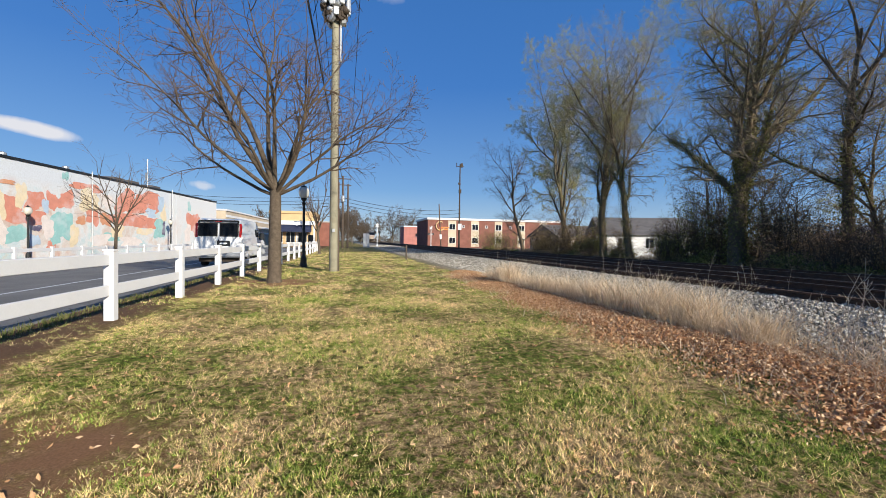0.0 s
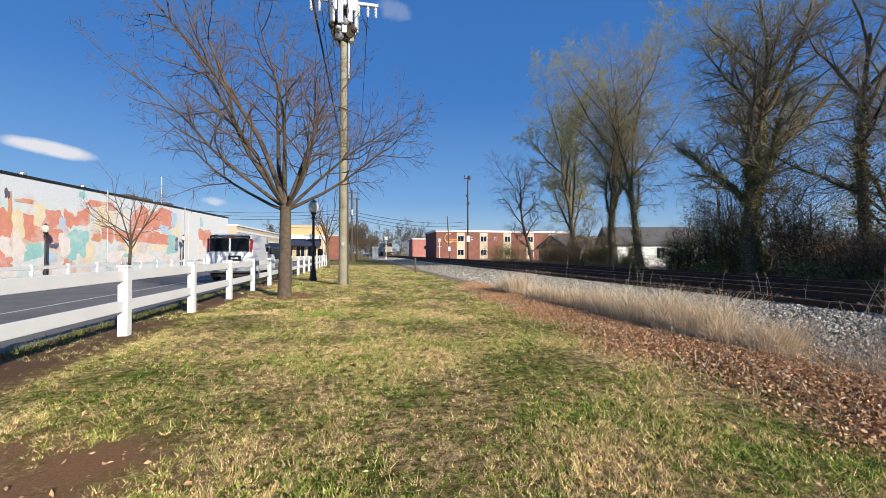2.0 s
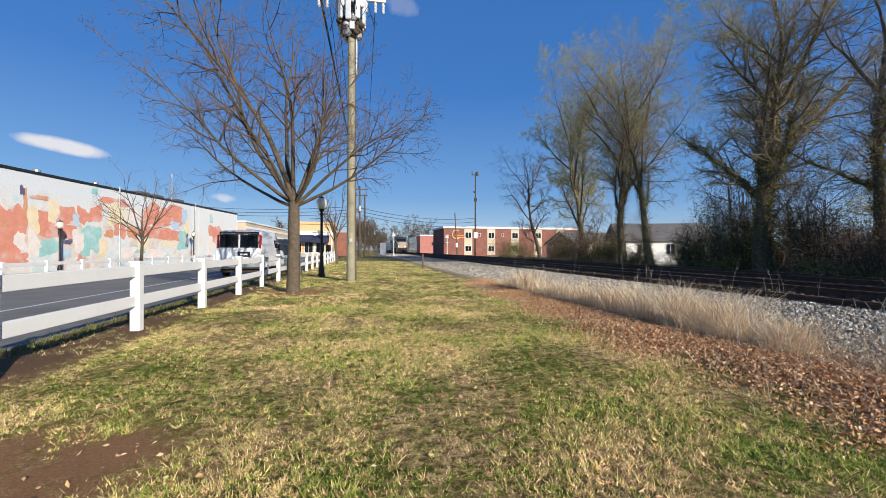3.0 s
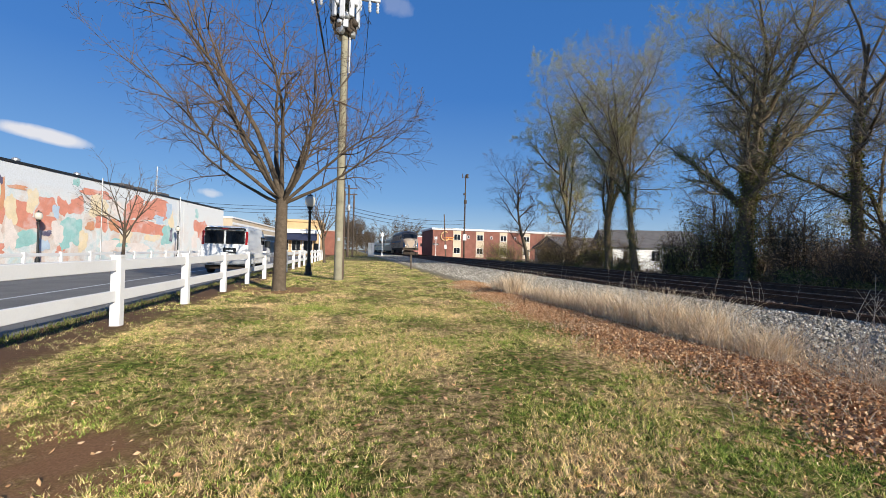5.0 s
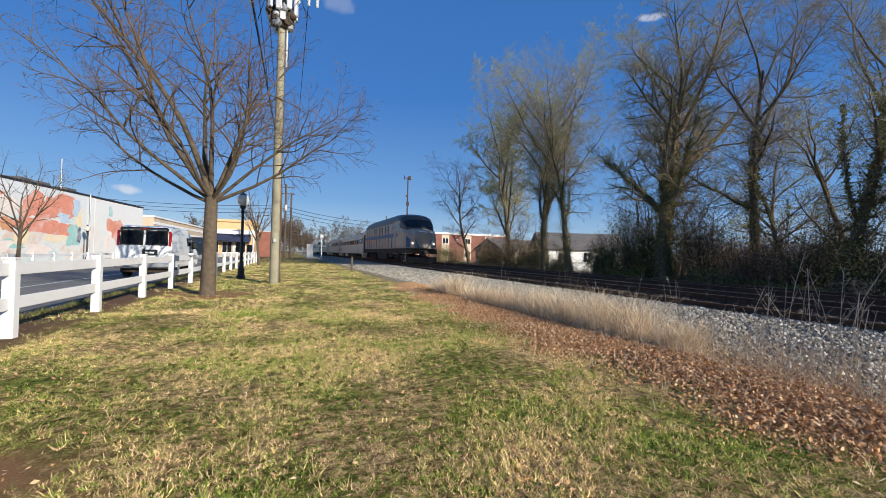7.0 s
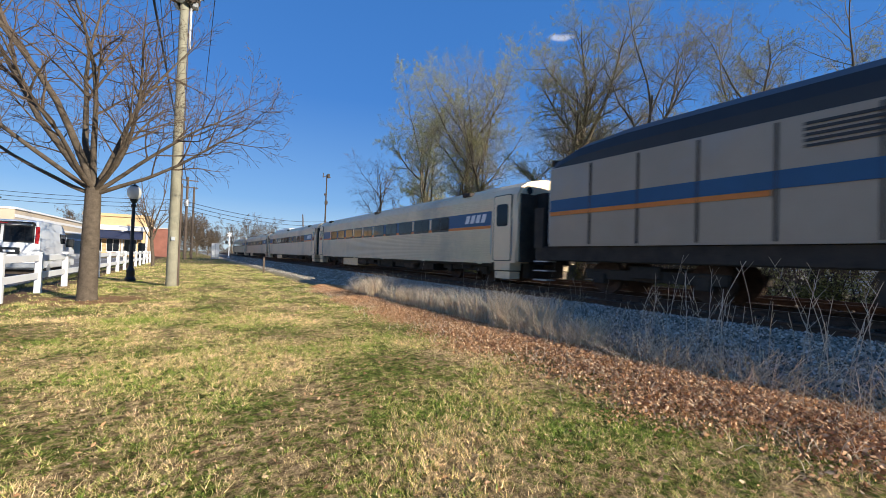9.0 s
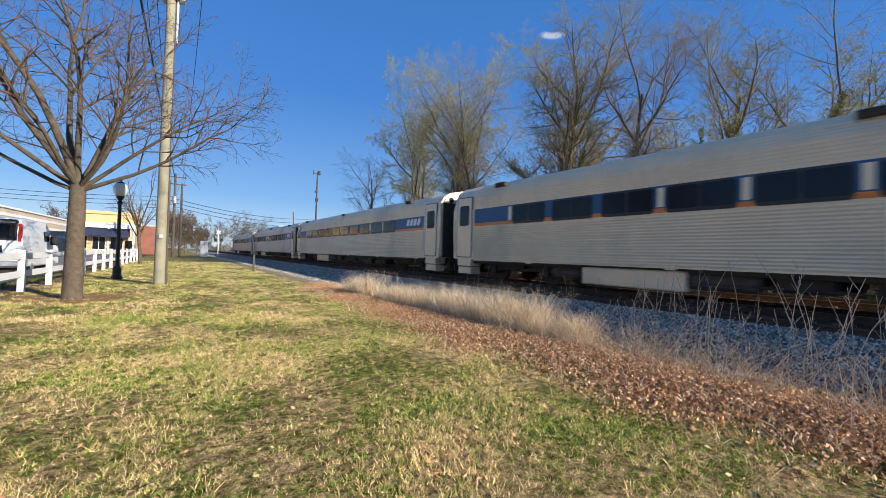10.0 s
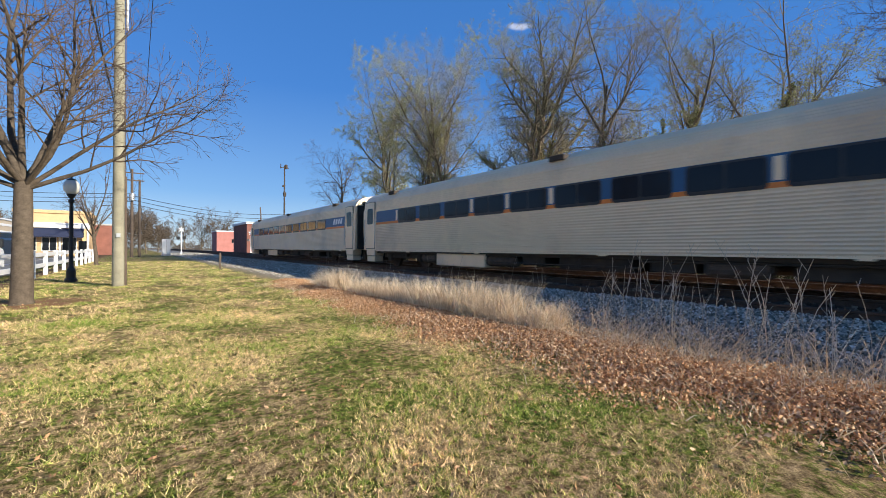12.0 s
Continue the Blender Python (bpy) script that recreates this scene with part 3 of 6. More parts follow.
def weeds(name, spots, hmin, hmax, label, mat="stalk", r=0.0035, lean=0.35):
    bm_v, bm_f = [], []
    for wx, wy in spots:
        h, a = rng.uniform(hmin, hmax), rng.uniform(0, 2 * np.pi)
        ln = rng.uniform(0.05, lean) * h
        p0 = np.array([wx, wy, float(ground_z(wx, wy))])
        pts = [p0 + np.array([math.cos(a) * ln * s * s, math.sin(a) * ln * s * s, h * s]) for s in (0, 0.35, 0.7, 1)]
        segs = [(pts, r)]
        for s in rng.uniform(0.4, 0.95, 4):
            q = pts[1] + (pts[3] - pts[1]) * (s - 0.35) / 0.65
            b3 = rng.uniform(0, 2 * np.pi)
            ll = rng.uniform(0.06, 0.2) * h
            segs.append(([q, q + np.array([math.cos(b3) * ll * 0.5, math.sin(b3) * ll * 0.5, ll * 0.7])], r * 0.6))
        for pp, rr in segs:
            i0 = len(bm_v)
            for j, q in enumerate(pp):
                w = rr * (1 - 0.5 * j / len(pp))
                bm_v += [q + np.array([w, 0, 0]), q + np.array([-w * 0.5, w * 0.87, 0]), q + np.array([-w * 0.5, -w * 0.87, 0])]
            for j in range(len(pp) - 1):
                for e in range(3):
                    bm_f.append((i0 + j * 3 + e, i0 + j * 3 + (e + 1) % 3, i0 + j * 3 + 3 + (e + 1) % 3, i0 + j * 3 + 3 + e))
    return tagged(obj(name, np.array(bm_v), bm_f, mat), label, "weeds", kind="stuff")


k = 46
weeds("weed_stalks", np.stack([rng.uniform(4.9, 6.2, k), 0.5 + rng.uniform(0, 1, k) * 3.0], 1), 0.6, 1.35, "tall bare dry weed stalks beside the ballast", r=0.0048)
k = 240
weeds("weed_stalks", np.stack([rng.uniform(4.5, 5.7, k), rng.uniform(-1, 13, k)], 1), 0.25, 0.75, "short grey dry weed stalks among fallen leaves", r=0.0036, lean=0.8)
k = 26
weeds("weed_stalks", np.stack([rng.uniform(8.2, 9.4, k), rng.uniform(3, 24, k)], 1), 0.4, 0.95, "thin dry stalks standing in the ballast")
k = 1100
weeds("dry_brush", np.stack([rng.normal(4.75, 0.42, k), -1 + 6.0 * rng.uniform(0, 1, k)], 1), 0.12, 0.5, "tangled grey dry brush over the leaves", "straw", r=0.0026, lean=1.8)
k = 9000
x, y = rng.normal(4.35, 0.5, k), -1.0 + 15 * rng.uniform(0, 1, k)
blades("dead_grass", x, y, 0.16, 0.004, "straw", 1.6, "flattened dead grass among the leaves")


# ---------- fences ----------
def rail_fence(x0, y0, count, slope, z0, label, first=0, gate=()):
    th = thing("rail_fence", pose(x0, y0, z0, 0, 0, -math.degrees(math.atan(slope))), label, "fence")
    postm = boxes((-0.065, -0.065, -0.1, 0.065, 0.065, 1.0), bevel=0.008)
    boxes((-0.072, -0.072, 1.002, 0.072, 0.072, 1.03), bm=postm)
    base = part("post", postm, "white", th)
    base.location = (0, 0, 0)
    mesh_r = None
    for i in range(count):
        if i:
            o = new("post", base.data); o.parent = th; o.location = (0, 2.44 * i, 0)
        if i < count - 1:
            for zz in (0.36, 0.80):
                if mesh_r is None:
                    q = part("rail", boxes((-0.022, 0.063, 0, 0.022, 2.377, 0.16), bevel=0.006), "white", th)
                    mesh_r = q.data
                else:
                    q = new("rail", mesh_r); q.parent = th
                q.location = (0, 2.44 * i, zz + 0.002 * ((i * 7) % 3 - 1))
    return th


rail_fence(-3.42, 6.85 - 4 * 2.44, 21, 0.0154, 0.0, "white two-rail wooden fence between lawn and road")
rail_fence(-14.3, 10.0, 20, 0.0, -0.36, "white two-rail fence on the far side of the road")

# ---------- railway ----------
TRACKS = (11.22, 15.32)
RAIL_Z = 0.35


def rail_outline(h=0.18):
    return [(-0.075, 0), (0.075, 0), (0.075, 0.012), (0.012, 0.03), (0.012, h - 0.05), (0.036, h - 0.036), (0.036, h), (-0.036, h), (-0.036, h - 0.036), (-0.012, h - 0.05), (-0.012, 0.03), (-0.075, 0.012)]


tie_mesh = None
for cx in TRACKS:
    tr = thing("railway_track", pose(cx, 0, 0), "rusty steel rails on dark wooden ties in ballast", "railway track", "parallel tracks", "structure")
    for sx in (-0.7535, 0.7535):
        r = part("rail", prism(rail_outline(), -60, 250), "rust", tr, "rusty rail with a polished top")
        r.location = (sx, 0, RAIL_Z - 0.18)
        q = part("rail_top", boxes((-0.030, -60, 0, 0.030, 250, 0.003)), "polished", r)
        q.location = (0, 0, 0.18)
    if tie_mesh is None:
        tie_mesh = part("tie", boxes((-1.3, -0.115, -0.15, 1.3, 0.115, 0.0), bevel=0.012), "tie", tr)
        tie_mesh.location = (0, -8, RAIL_Z - 0.175)
        start = 1
    else:
        start = 0
    for i in range(start, 145):
        o = new("tie", tie_mesh.data); o.parent = tr
        o.location = (random.uniform(-0.04, 0.04), -8 + 0.53 * i, RAIL_Z - 0.175)
        o.rotation_euler = (0, 0, random.uniform(-0.015, 0.015))
spare = thing("spare_rail", pose(8.62, 0, 0.155), "rusty spare rail lying along the ties", "rail")
part("rail", prism(rail_outline(0.17), -30, 60), "rust", spare)


# ---------- trees ----------
def grow(base, r0, rules, seed, lean=(0, 0), mains=()):
    """Branches as lists of (points, radii, level). rules: per level dict(len, n, ang, up, seg, wob)."""
    g = random.Random(seed)
    out, tips = [], []

    def limb(p, d, length, r, lev):
        R = rules[lev]
        pts, rad = [p.copy()], [r]
        k = R["seg"]
        for i in range(k):
            d = (d + Vector((g.gauss(0, R["wob"]), g.gauss(0, R["wob"]), g.gauss(0, R["wob"]) + R["up"]))).normalized()
            p = p + d * length / k
            pts.append(p.copy()); rad.append(max(r * (1 - (i + 1) / k * R["taper"]), 0.0034))
        out.append((pts, rad, lev))
        if lev == 0 and mains:
            for f, d_, ln, rr in mains:
                i = min(int(f * k), k - 1)
                limb(pts[i].lerp(pts[i + 1], f * k - i), Vector(d_).normalized(), ln, rr, 1)
        elif lev + 1 < len(rules):
            C = rules[lev + 1]
            count = C["n"]
            for j in range(count):
                f = C["lo"] + (1 - C["lo"]) * (j + g.random()) / count
                i = min(int(f * k), k - 1)
                q = pts[i].lerp(pts[i + 1], f * k - i)
                dd = (pts[i + 1] - pts[i]).normalized()
                a = (j * 2.4 + g.uniform(-0.5, 0.5))
                u = dd.cross(Vector((0.3, 0.2, 1))).normalized() if abs(dd.z) < 0.95 else Vector((1, 0, 0))
                u = (Matrix.Rotation(a, 3, dd) @ u).normalized()
                ang = radians(g.gauss(C["ang"], C["ang"] * C["sd"]))
                nd = (dd * math.cos(ang) + u * math.sin(ang)).normalized()
                ln = length * C["len"] * g.uniform(0.65, 1.2) * (1.15 - 0.55 * f if lev else 1.0)
                if lev == 0:
                    ln *= 0.62 + 0.5 * nd.z
                limb(q, nd, ln, min(rad[i] * 0.75, r * C["rad"] * g.uniform(0.8, 1.1)), lev + 1)
        else:
            tips.append(pts)

    R = rules[0]
    limb(Vector(base), Vector((lean[0], lean[1], 1)).normalized(), R["length"], r0, 0)
    return out, tips


def tube_arrays(limbs, sides_of):
    vs, fs, k0 = [], [], 0
    for pts, rad, lev in limbs:
        s = sides_of[lev]
        P = np.array([tuple(p) for p in pts])
        D = np.gradient(P, axis=0); D /= np.linalg.norm(D, axis=1)[:, None] + 1e-9
        ref = np.array([0.31, 0.17, 0.93]) if abs(D[0, 2]) < 0.85 else np.array([1, 0.1, 0.0])
        U = np.cross(D, ref); U /= np.linalg.norm(U, axis=1)[:, None] + 1e-9
        V = np.cross(D, U)
        a = np.arange(s) * 2 * np.pi / s
        ring = P[:, None] + np.array(rad)[:, None, None] * (np.cos(a)[None, :, None] * U[:, None] + np.sin(a)[None, :, None] * V[:, None])
        vs.append(ring.reshape(-1, 3))
        n_ = len(P)
        i = (np.arange(n_ - 1)[:, None] * s + np.arange(s)[None])
        j = (np.arange(n_ - 1)[:, None] * s + (np.arange(s)[None] + 1) % s)
        fs.append(np.stack([i, j, j + s, i + s], -1).reshape(-1, 4) + k0)
        k0 += n_ * s
    return np.concatenate(vs), np.concatenate(fs)


def tree(base, r0, rules, seed, label, category="tree", bark="bark", twig="twig", buds=None, lean=(0, 0), ivy=0, group="", bud_size=0.05, bud_per=1, name="tree", flare=True, mains=()):
    limbs, tips = grow((0, 0, 0), r0, rules, seed, lean, mains)
    if flare:
        pts, rad, _ = limbs[0]
        pts.insert(1, pts[0].lerp(pts[1], 0.12)); rad.insert(1, rad[0] * 1.02)
        rad[0] *= 1.35
        pts[0] = pts[0] - Vector((0, 0, 0.08))
    th = thing(name, pose(*base), label, category, group)
    sides = [10, 7, 4, 3, 3, 3]
    thick, thin = [q for q in limbs if q[2] <= 1], [q for q in limbs if q[2] > 1]
    v, f = tube_arrays([thick[0]], sides)
    obj("trunk", v, f, bark, th, smooth=True)
    if len(thick) > 1:
        v, f = tube_arrays(thick[1:], sides)
        obj("branching", v, f, bark, th, smooth=True)
    if thin:
        v, f = tube_arrays(thin, sides)
        obj("crown", v, f, twig, th, "bare twigs")
    rg = np.random.default_rng(seed)
    if buds:
        P = np.array([tuple(q[-1 - (k % max(1, len(q) - 1))].lerp(q[-2 - (k % max(1, len(q) - 1))], rg.random())) for q in tips for k in range(bud_per)])
        P = P + rg.normal(0, bud_size * 1.2, P.shape)
        v, f = cards(P, bud_size, rg)
        obj("young_foliage", v, f, buds, th, "small spring buds and young leaves")
    if ivy:
        P = []
        for pts, rad, lev in thick[:5]:
            for i in range(len(pts) - 1):
                ln = (pts[i + 1] - pts[i]).length
                if pts[i].z > 7.5:
                    continue
                for _ in range(int(2 * ivy * ln * (1.0 if lev == 0 else 0.4))):
                    t_ = rg.random(); q = pts[i].lerp(pts[i + 1], t_)
                    o = Vector(rg.normal(0, 1, 3)).normalized() * (rad[i] + abs(rg.normal(0, 0.09 if lev else 0.15)))
                    P.append(tuple(q + o))
        v, f = cards(np.array(P), 0.048, rg, 1.0, 1.4)
        obj("ivy", v, f, "ivy", th, "dark green ivy climbing the trunk")
    return th


def L(**k):
    d = dict(len=0.7, n=4, ang=40, up=0.03, seg=5, wob=0.08, lo=0.3, rad=0.5, taper=0.75, sd=0.22)
    d.update(k)
    return d


lawn_rules = [L(length=2.55, seg=5, wob=0.015, up=0.02, taper=0.22),
              L(seg=11, wob=0.065, up=0.016, taper=0.9),
              L(len=0.42, n=11, ang=42, sd=0.3, up=0.03, seg=7, lo=0.30, rad=0.42, wob=0.10, taper=0.85),
              L(len=0.48, n=8, ang=42, up=0.02, seg=5, lo=0.15, rad=0.5, wob=0.12, taper=0.8),
              L(len=0.5, n=4, ang=40, up=0.02, seg=3, lo=0.15, rad=0.6, wob=0.14, taper=0.5)]
# main limbs: height on the trunk, (across, away, up), length, radius; the crown stands higher over the road
lawn_mains = [(0.94, (-0.90, 0.05, 0.33), 5.0, 0.050), (0.97, (-0.80, -0.25, 0.55), 5.4, 0.060), (0.99, (-0.55, 0.10, 0.85), 7.2, 0.085), (1.0, (-0.36, -0.20, 0.92), 7.4, 0.085),
              (1.0, (-0.14, 0.28, 0.97), 6.6, 0.075), (1.0, (0.06, -0.12, 1.0), 5.2, 0.070), (0.99, (0.33, 0.15, 0.90), 5.0, 0.065), (0.97, (0.60, -0.20, 0.76), 4.6, 0.060),
              (0.94, (0.90, 0.10, 0.36), 4.4, 0.052), (0.95, (0.80, -0.1, 0.56), 4.4, 0.052), (0.98, (0.15, 0.75, 0.65), 4.6, 0.055), (0.98, (-0.15, -0.75, 0.62), 4.2, 0.055), (0.96, (-0.55, 0.60, 0.55), 4.6, 0.050), (0.95, (0.55, -0.55, 0.50), 3.6, 0.045)]
lawn_mains = [(f, (0.97 * a + 0.23 * c, -0.23 * a + 0.97 * c, u), ln * 0.96, r) for f, (a, c, u), ln, r in lawn_mains]
tree((-1.88, 12.1, 0), 0.19, lawn_rules, 21, "bare young street tree with spreading crown on the lawn", group="street trees", mains=lawn_mains)
small_rules = [L(length=2.7, seg=4, wob=0.03, taper=0.3), L(len=1.35, n=8, ang=38, up=0.07, seg=6, lo=0.6, rad=0.5, taper=0.85),
               L(len=0.5, n=6, ang=40, up=0.03, seg=5, lo=0.2, rad=0.45), L(len=0.5, n=5, ang=40, up=0.02, seg=4, lo=0.2, rad=0.5)]
tree((-2.0, 35.0, 0), 0.12, small_rules, 5, "small bare street tree behind the lamp post", group="street trees")
tree((-13.4, 28.6, -0.35), 0.10, small_rules, 9, "small bare tree in front of the painted wall", group="street trees")

def wood_rules(height, fork, count, angle, dense=8):
    """Crooked spreading limbs off a trunk that forks at a share of the height."""
    return [L(length=height * 0.80, seg=10, wob=0.06, up=0.05, taper=0.80),
            L(len=0.60, n=count, ang=angle, sd=0.3, up=0.03, seg=10, lo=fork, rad=0.38, wob=0.10, taper=0.9),
            L(len=0.46, n=12, ang=46, sd=0.35, up=0.025, seg=7, lo=0.15, rad=0.42, wob=0.12, taper=0.88),
            L(len=0.48, n=dense, ang=46, up=0.02, seg=5, lo=0.10, rad=0.45, wob=0.14, taper=0.85),
            L(len=0.50, n=7, ang=42, up=0.02, seg=3, lo=0.10, rad=0.45, wob=0.16, taper=0.6)]


row = "trees beyond the tracks"
grey = dict(bark="bark_grey", twig="twig_olive", group=row)
tree((20.0, 17.2, -0.2), 0.46, wood_rules(14.6, 0.26, 15, 42, 10), 3, "tall ivy-covered tree with budding branches beyond the tracks", buds="bud", bud_per=3, bud_size=0.035, ivy=460, **grey)
tree((20.6, 29.5, -0.2), 0.34, wood_rules(15.5, 0.30, 14, 34, 9), 14, "tall tree with yellow-green buds beyond the tracks", buds="bud", bud_per=4, bud_size=0.045, ivy=160, lean=(-0.03, 0.02), **grey)
tree((20.0, 25.4, -0.2), 0.27, wood_rules(14.5, 0.36, 11, 36, 8), 8, "slender tree leaning over the railway embankment", buds="bud", bud_per=1, bud_size=0.035, ivy=180, lean=(-0.08, 0.08), **grey)
tree((21.5, 37.0, -0.2), 0.32, wood_rules(15.0, 0.22, 13, 34), 11, "budding tree with pale yellow-green twigs", buds="bud", bud_per=5, bud_size=0.05, ivy=60, **grey)
tree((20.0, 43.5, -0.2), 0.24, wood_rules(11.5, 0.15, 11, 46, 7), 12, "bare tree beside the far end of the woods", bark="bark_grey", twig="twig", group=row, lean=(-0.10, 0))
tree((21.5, 13.2, -0.2), 0.27, wood_rules(13.0, 0.26, 10, 40), 17, "bare reddish-twigged tree beyond the tracks", buds="bud_red", bud_per=1, bud_size=0.03, ivy=140, **grey)
tree((20.2, 9.4, -0.2), 0.24, wood_rules(11.5, 0.22, 10, 42), 19, "tree with vines and pale buds beyond the tracks", buds="bud", bud_per=2, bud_size=0.03, ivy=220, lean=(0.03, -0.05), **grey)
tree((21.0, 6.0, -0.2), 0.21, wood_rules(10.5, 0.2, 10, 42), 23, "vine-hung tree with pale buds beyond the tracks", buds="bud", bud_per=2, bud_size=0.03, ivy=200, **grey)
tree((20.6, 0.8, -0.2), 0.26, wood_rules(10.5, 0.2, 10, 42), 29, "dark vine-hung tree beyond the tracks", bark="bark_grey", twig="twig", ivy=260, group=row)
tree((24.5, 21.0, -0.2), 0.20, wood_rules(10.0, 0.2, 9, 42, 6), 31, "thin bare tree behind the row beyond the tracks", bark="bark_grey", twig="twig", group=row)


for i, (x_, y_, h_) in enumerate(((28.0, 12.5, 10.5), (30.0, 17.0, 9.5), (27.5, 5.0, 10.0), (29.0, 0.0, 10.5), (31.0, 9.0, 9.0))):
    tree((x_, y_, -0.3), 0.20, wood_rules(h_, 0.15, 9, 42, 6), 80 + i, "budding tree standing behind the trackside row", buds="bud", bud_per=2, bud_size=0.04, **grey)
sapling = [L(length=4.6, seg=7, wob=0.10, up=0.03, taper=0.8), L(len=0.62, n=12, ang=48, sd=0.35, up=0.02, seg=7, lo=0.10, rad=0.45, wob=0.16, taper=0.88),
           L(len=0.5, n=10, ang=50, sd=0.35, up=0.01, seg=5, lo=0.12, rad=0.45, wob=0.18, taper=0.85), L(len=0.5, n=7, ang=48, up=0.0, seg=3, lo=0.10, rad=0.5, wob=0.2, taper=0.6)]
gs = random.Random(61)
for i in range(26):
    y_ = -6.0 + i * 1.75 + gs.uniform(-0.6, 0.6)
    if 26.0 < y_ < 32.0:
        continue
    rules = [dict(sapling[0], length=gs.uniform(3.2, 6.2) * (1.0 if y_ < 22 else 0.7))] + sapling[1:]
    tree((gs.uniform(20.6, 25.0), y_, -0.25), gs.uniform(0.06, 0.10), rules, 700 + i, "crooked leafless sapling in the undergrowth beyond the tracks", bark="bark", twig="twig", buds="bud_red" if i % 3 else "bud", bud_per=1, bud_size=0.026, ivy=60 if i % 2 else 0, group="saplings in the undergrowth", lean=(gs.uniform(-0.2, 0.1), gs.uniform(-0.2, 0.2)))


# ---------- train ----------
def fluted(points, pitch=0.075, depth=0.011):
    """Breaks the flat runs of an (x, z) outline into shallow flutes."""
    out = []
    for (x0, z0), (x1, z1), flute in points:
        ln = math.hypot(x1 - x0, z1 - z0)
        nx, nz = (z1 - z0) / ln, -(x1 - x0) / ln
        k = max(1, int(ln / pitch)) if flute else 1
        for i in range(k):
            f = i / k
            out.append((x0 + (x1 - x0) * f, z0 + (z1 - z0) * f))
            if flute:
                g = (i + 0.5) / k
                out.append((x0 + (x1 - x0) * g + nx * depth, z0 + (z1 - z0) * g + nz * depth))
    return out


COACH_LEN, PITCH = 25.3, 26.3


def truck(parent, yc, name="truck", wheel_r=0.455, base=1.28):
    t = part(name, boxes((-1.12, yc - 1.9, 0.42, -0.98, yc + 1.9, 0.70), (0.98, yc - 1.9, 0.42, 1.12, yc + 1.9, 0.70), (-1.1, yc - 0.25, 0.40, 1.1, yc + 0.25, 0.78),
                      (-1.2, yc - base - 0.17, 0.30, -1.0, yc - base + 0.17, 0.60), (-1.2, yc + base - 0.17, 0.30, -1.0, yc + base + 0.17, 0.60), (-1.24, yc - 0.4, 0.5, -1.08, yc + 0.4, 0.82),
                      (1.0, yc - base - 0.17, 0.30, 1.2, yc - base + 0.17, 0.60), (1.0, yc + base - 0.17, 0.30, 1.2, yc + base + 0.17, 0.60), bevel=0.02), "under", parent)
    for dy in (-base, base):
        for sx in (-0.75, 0.75):
            bm = turned([(0.12, -0.08), (0.30, -0.03), (wheel_r - 0.06, -0.04), (wheel_r, -0.065), (wheel_r, 0.05), (wheel_r + 0.02, 0.065), (wheel_r - 0.05, 0.07), (0.12, 0.07)], 20)
            bmesh.ops.rotate(bm, verts=bm.verts, matrix=Matrix.Rotation(radians(90 if sx < 0 else -90), 3, "Y"))
            bmesh.ops.translate(bm, verts=bm.verts, vec=(sx, yc + dy, wheel_r))
            part("wheel", bm, "rust", t)


def rounded_panel(y0, z0, y1, z1, x0, x1, r=0.08, bm=None):
    """A plate in the plane x = const with rounded corners, from x0 to x1 thick."""
    bm = bm or bmesh.new()
    pts = []
    for cy, cz, a0 in ((y1 - r, z1 - r, 0), (y0 + r, z1 - r, 90), (y0 + r, z0 + r, 180), (y1 - r, z0 + r, 270)):
        for s in range(4):
            a = radians(a0 + s * 30)
            pts.append((cy + r * math.cos(a), cz + r * math.sin(a)))
    a = [bm.verts.new((x0, p, q)) for p, q in pts]
    c = [bm.verts.new((x1, p, q)) for p, q in pts]
    for i in range(len(pts)):
        bm.faces.new((a[i], a[(i + 1) % len(pts)], c[(i + 1) % len(pts)], c[i]))
    bm.faces.new(a); bm.faces.new(c[::-1])
    return bm


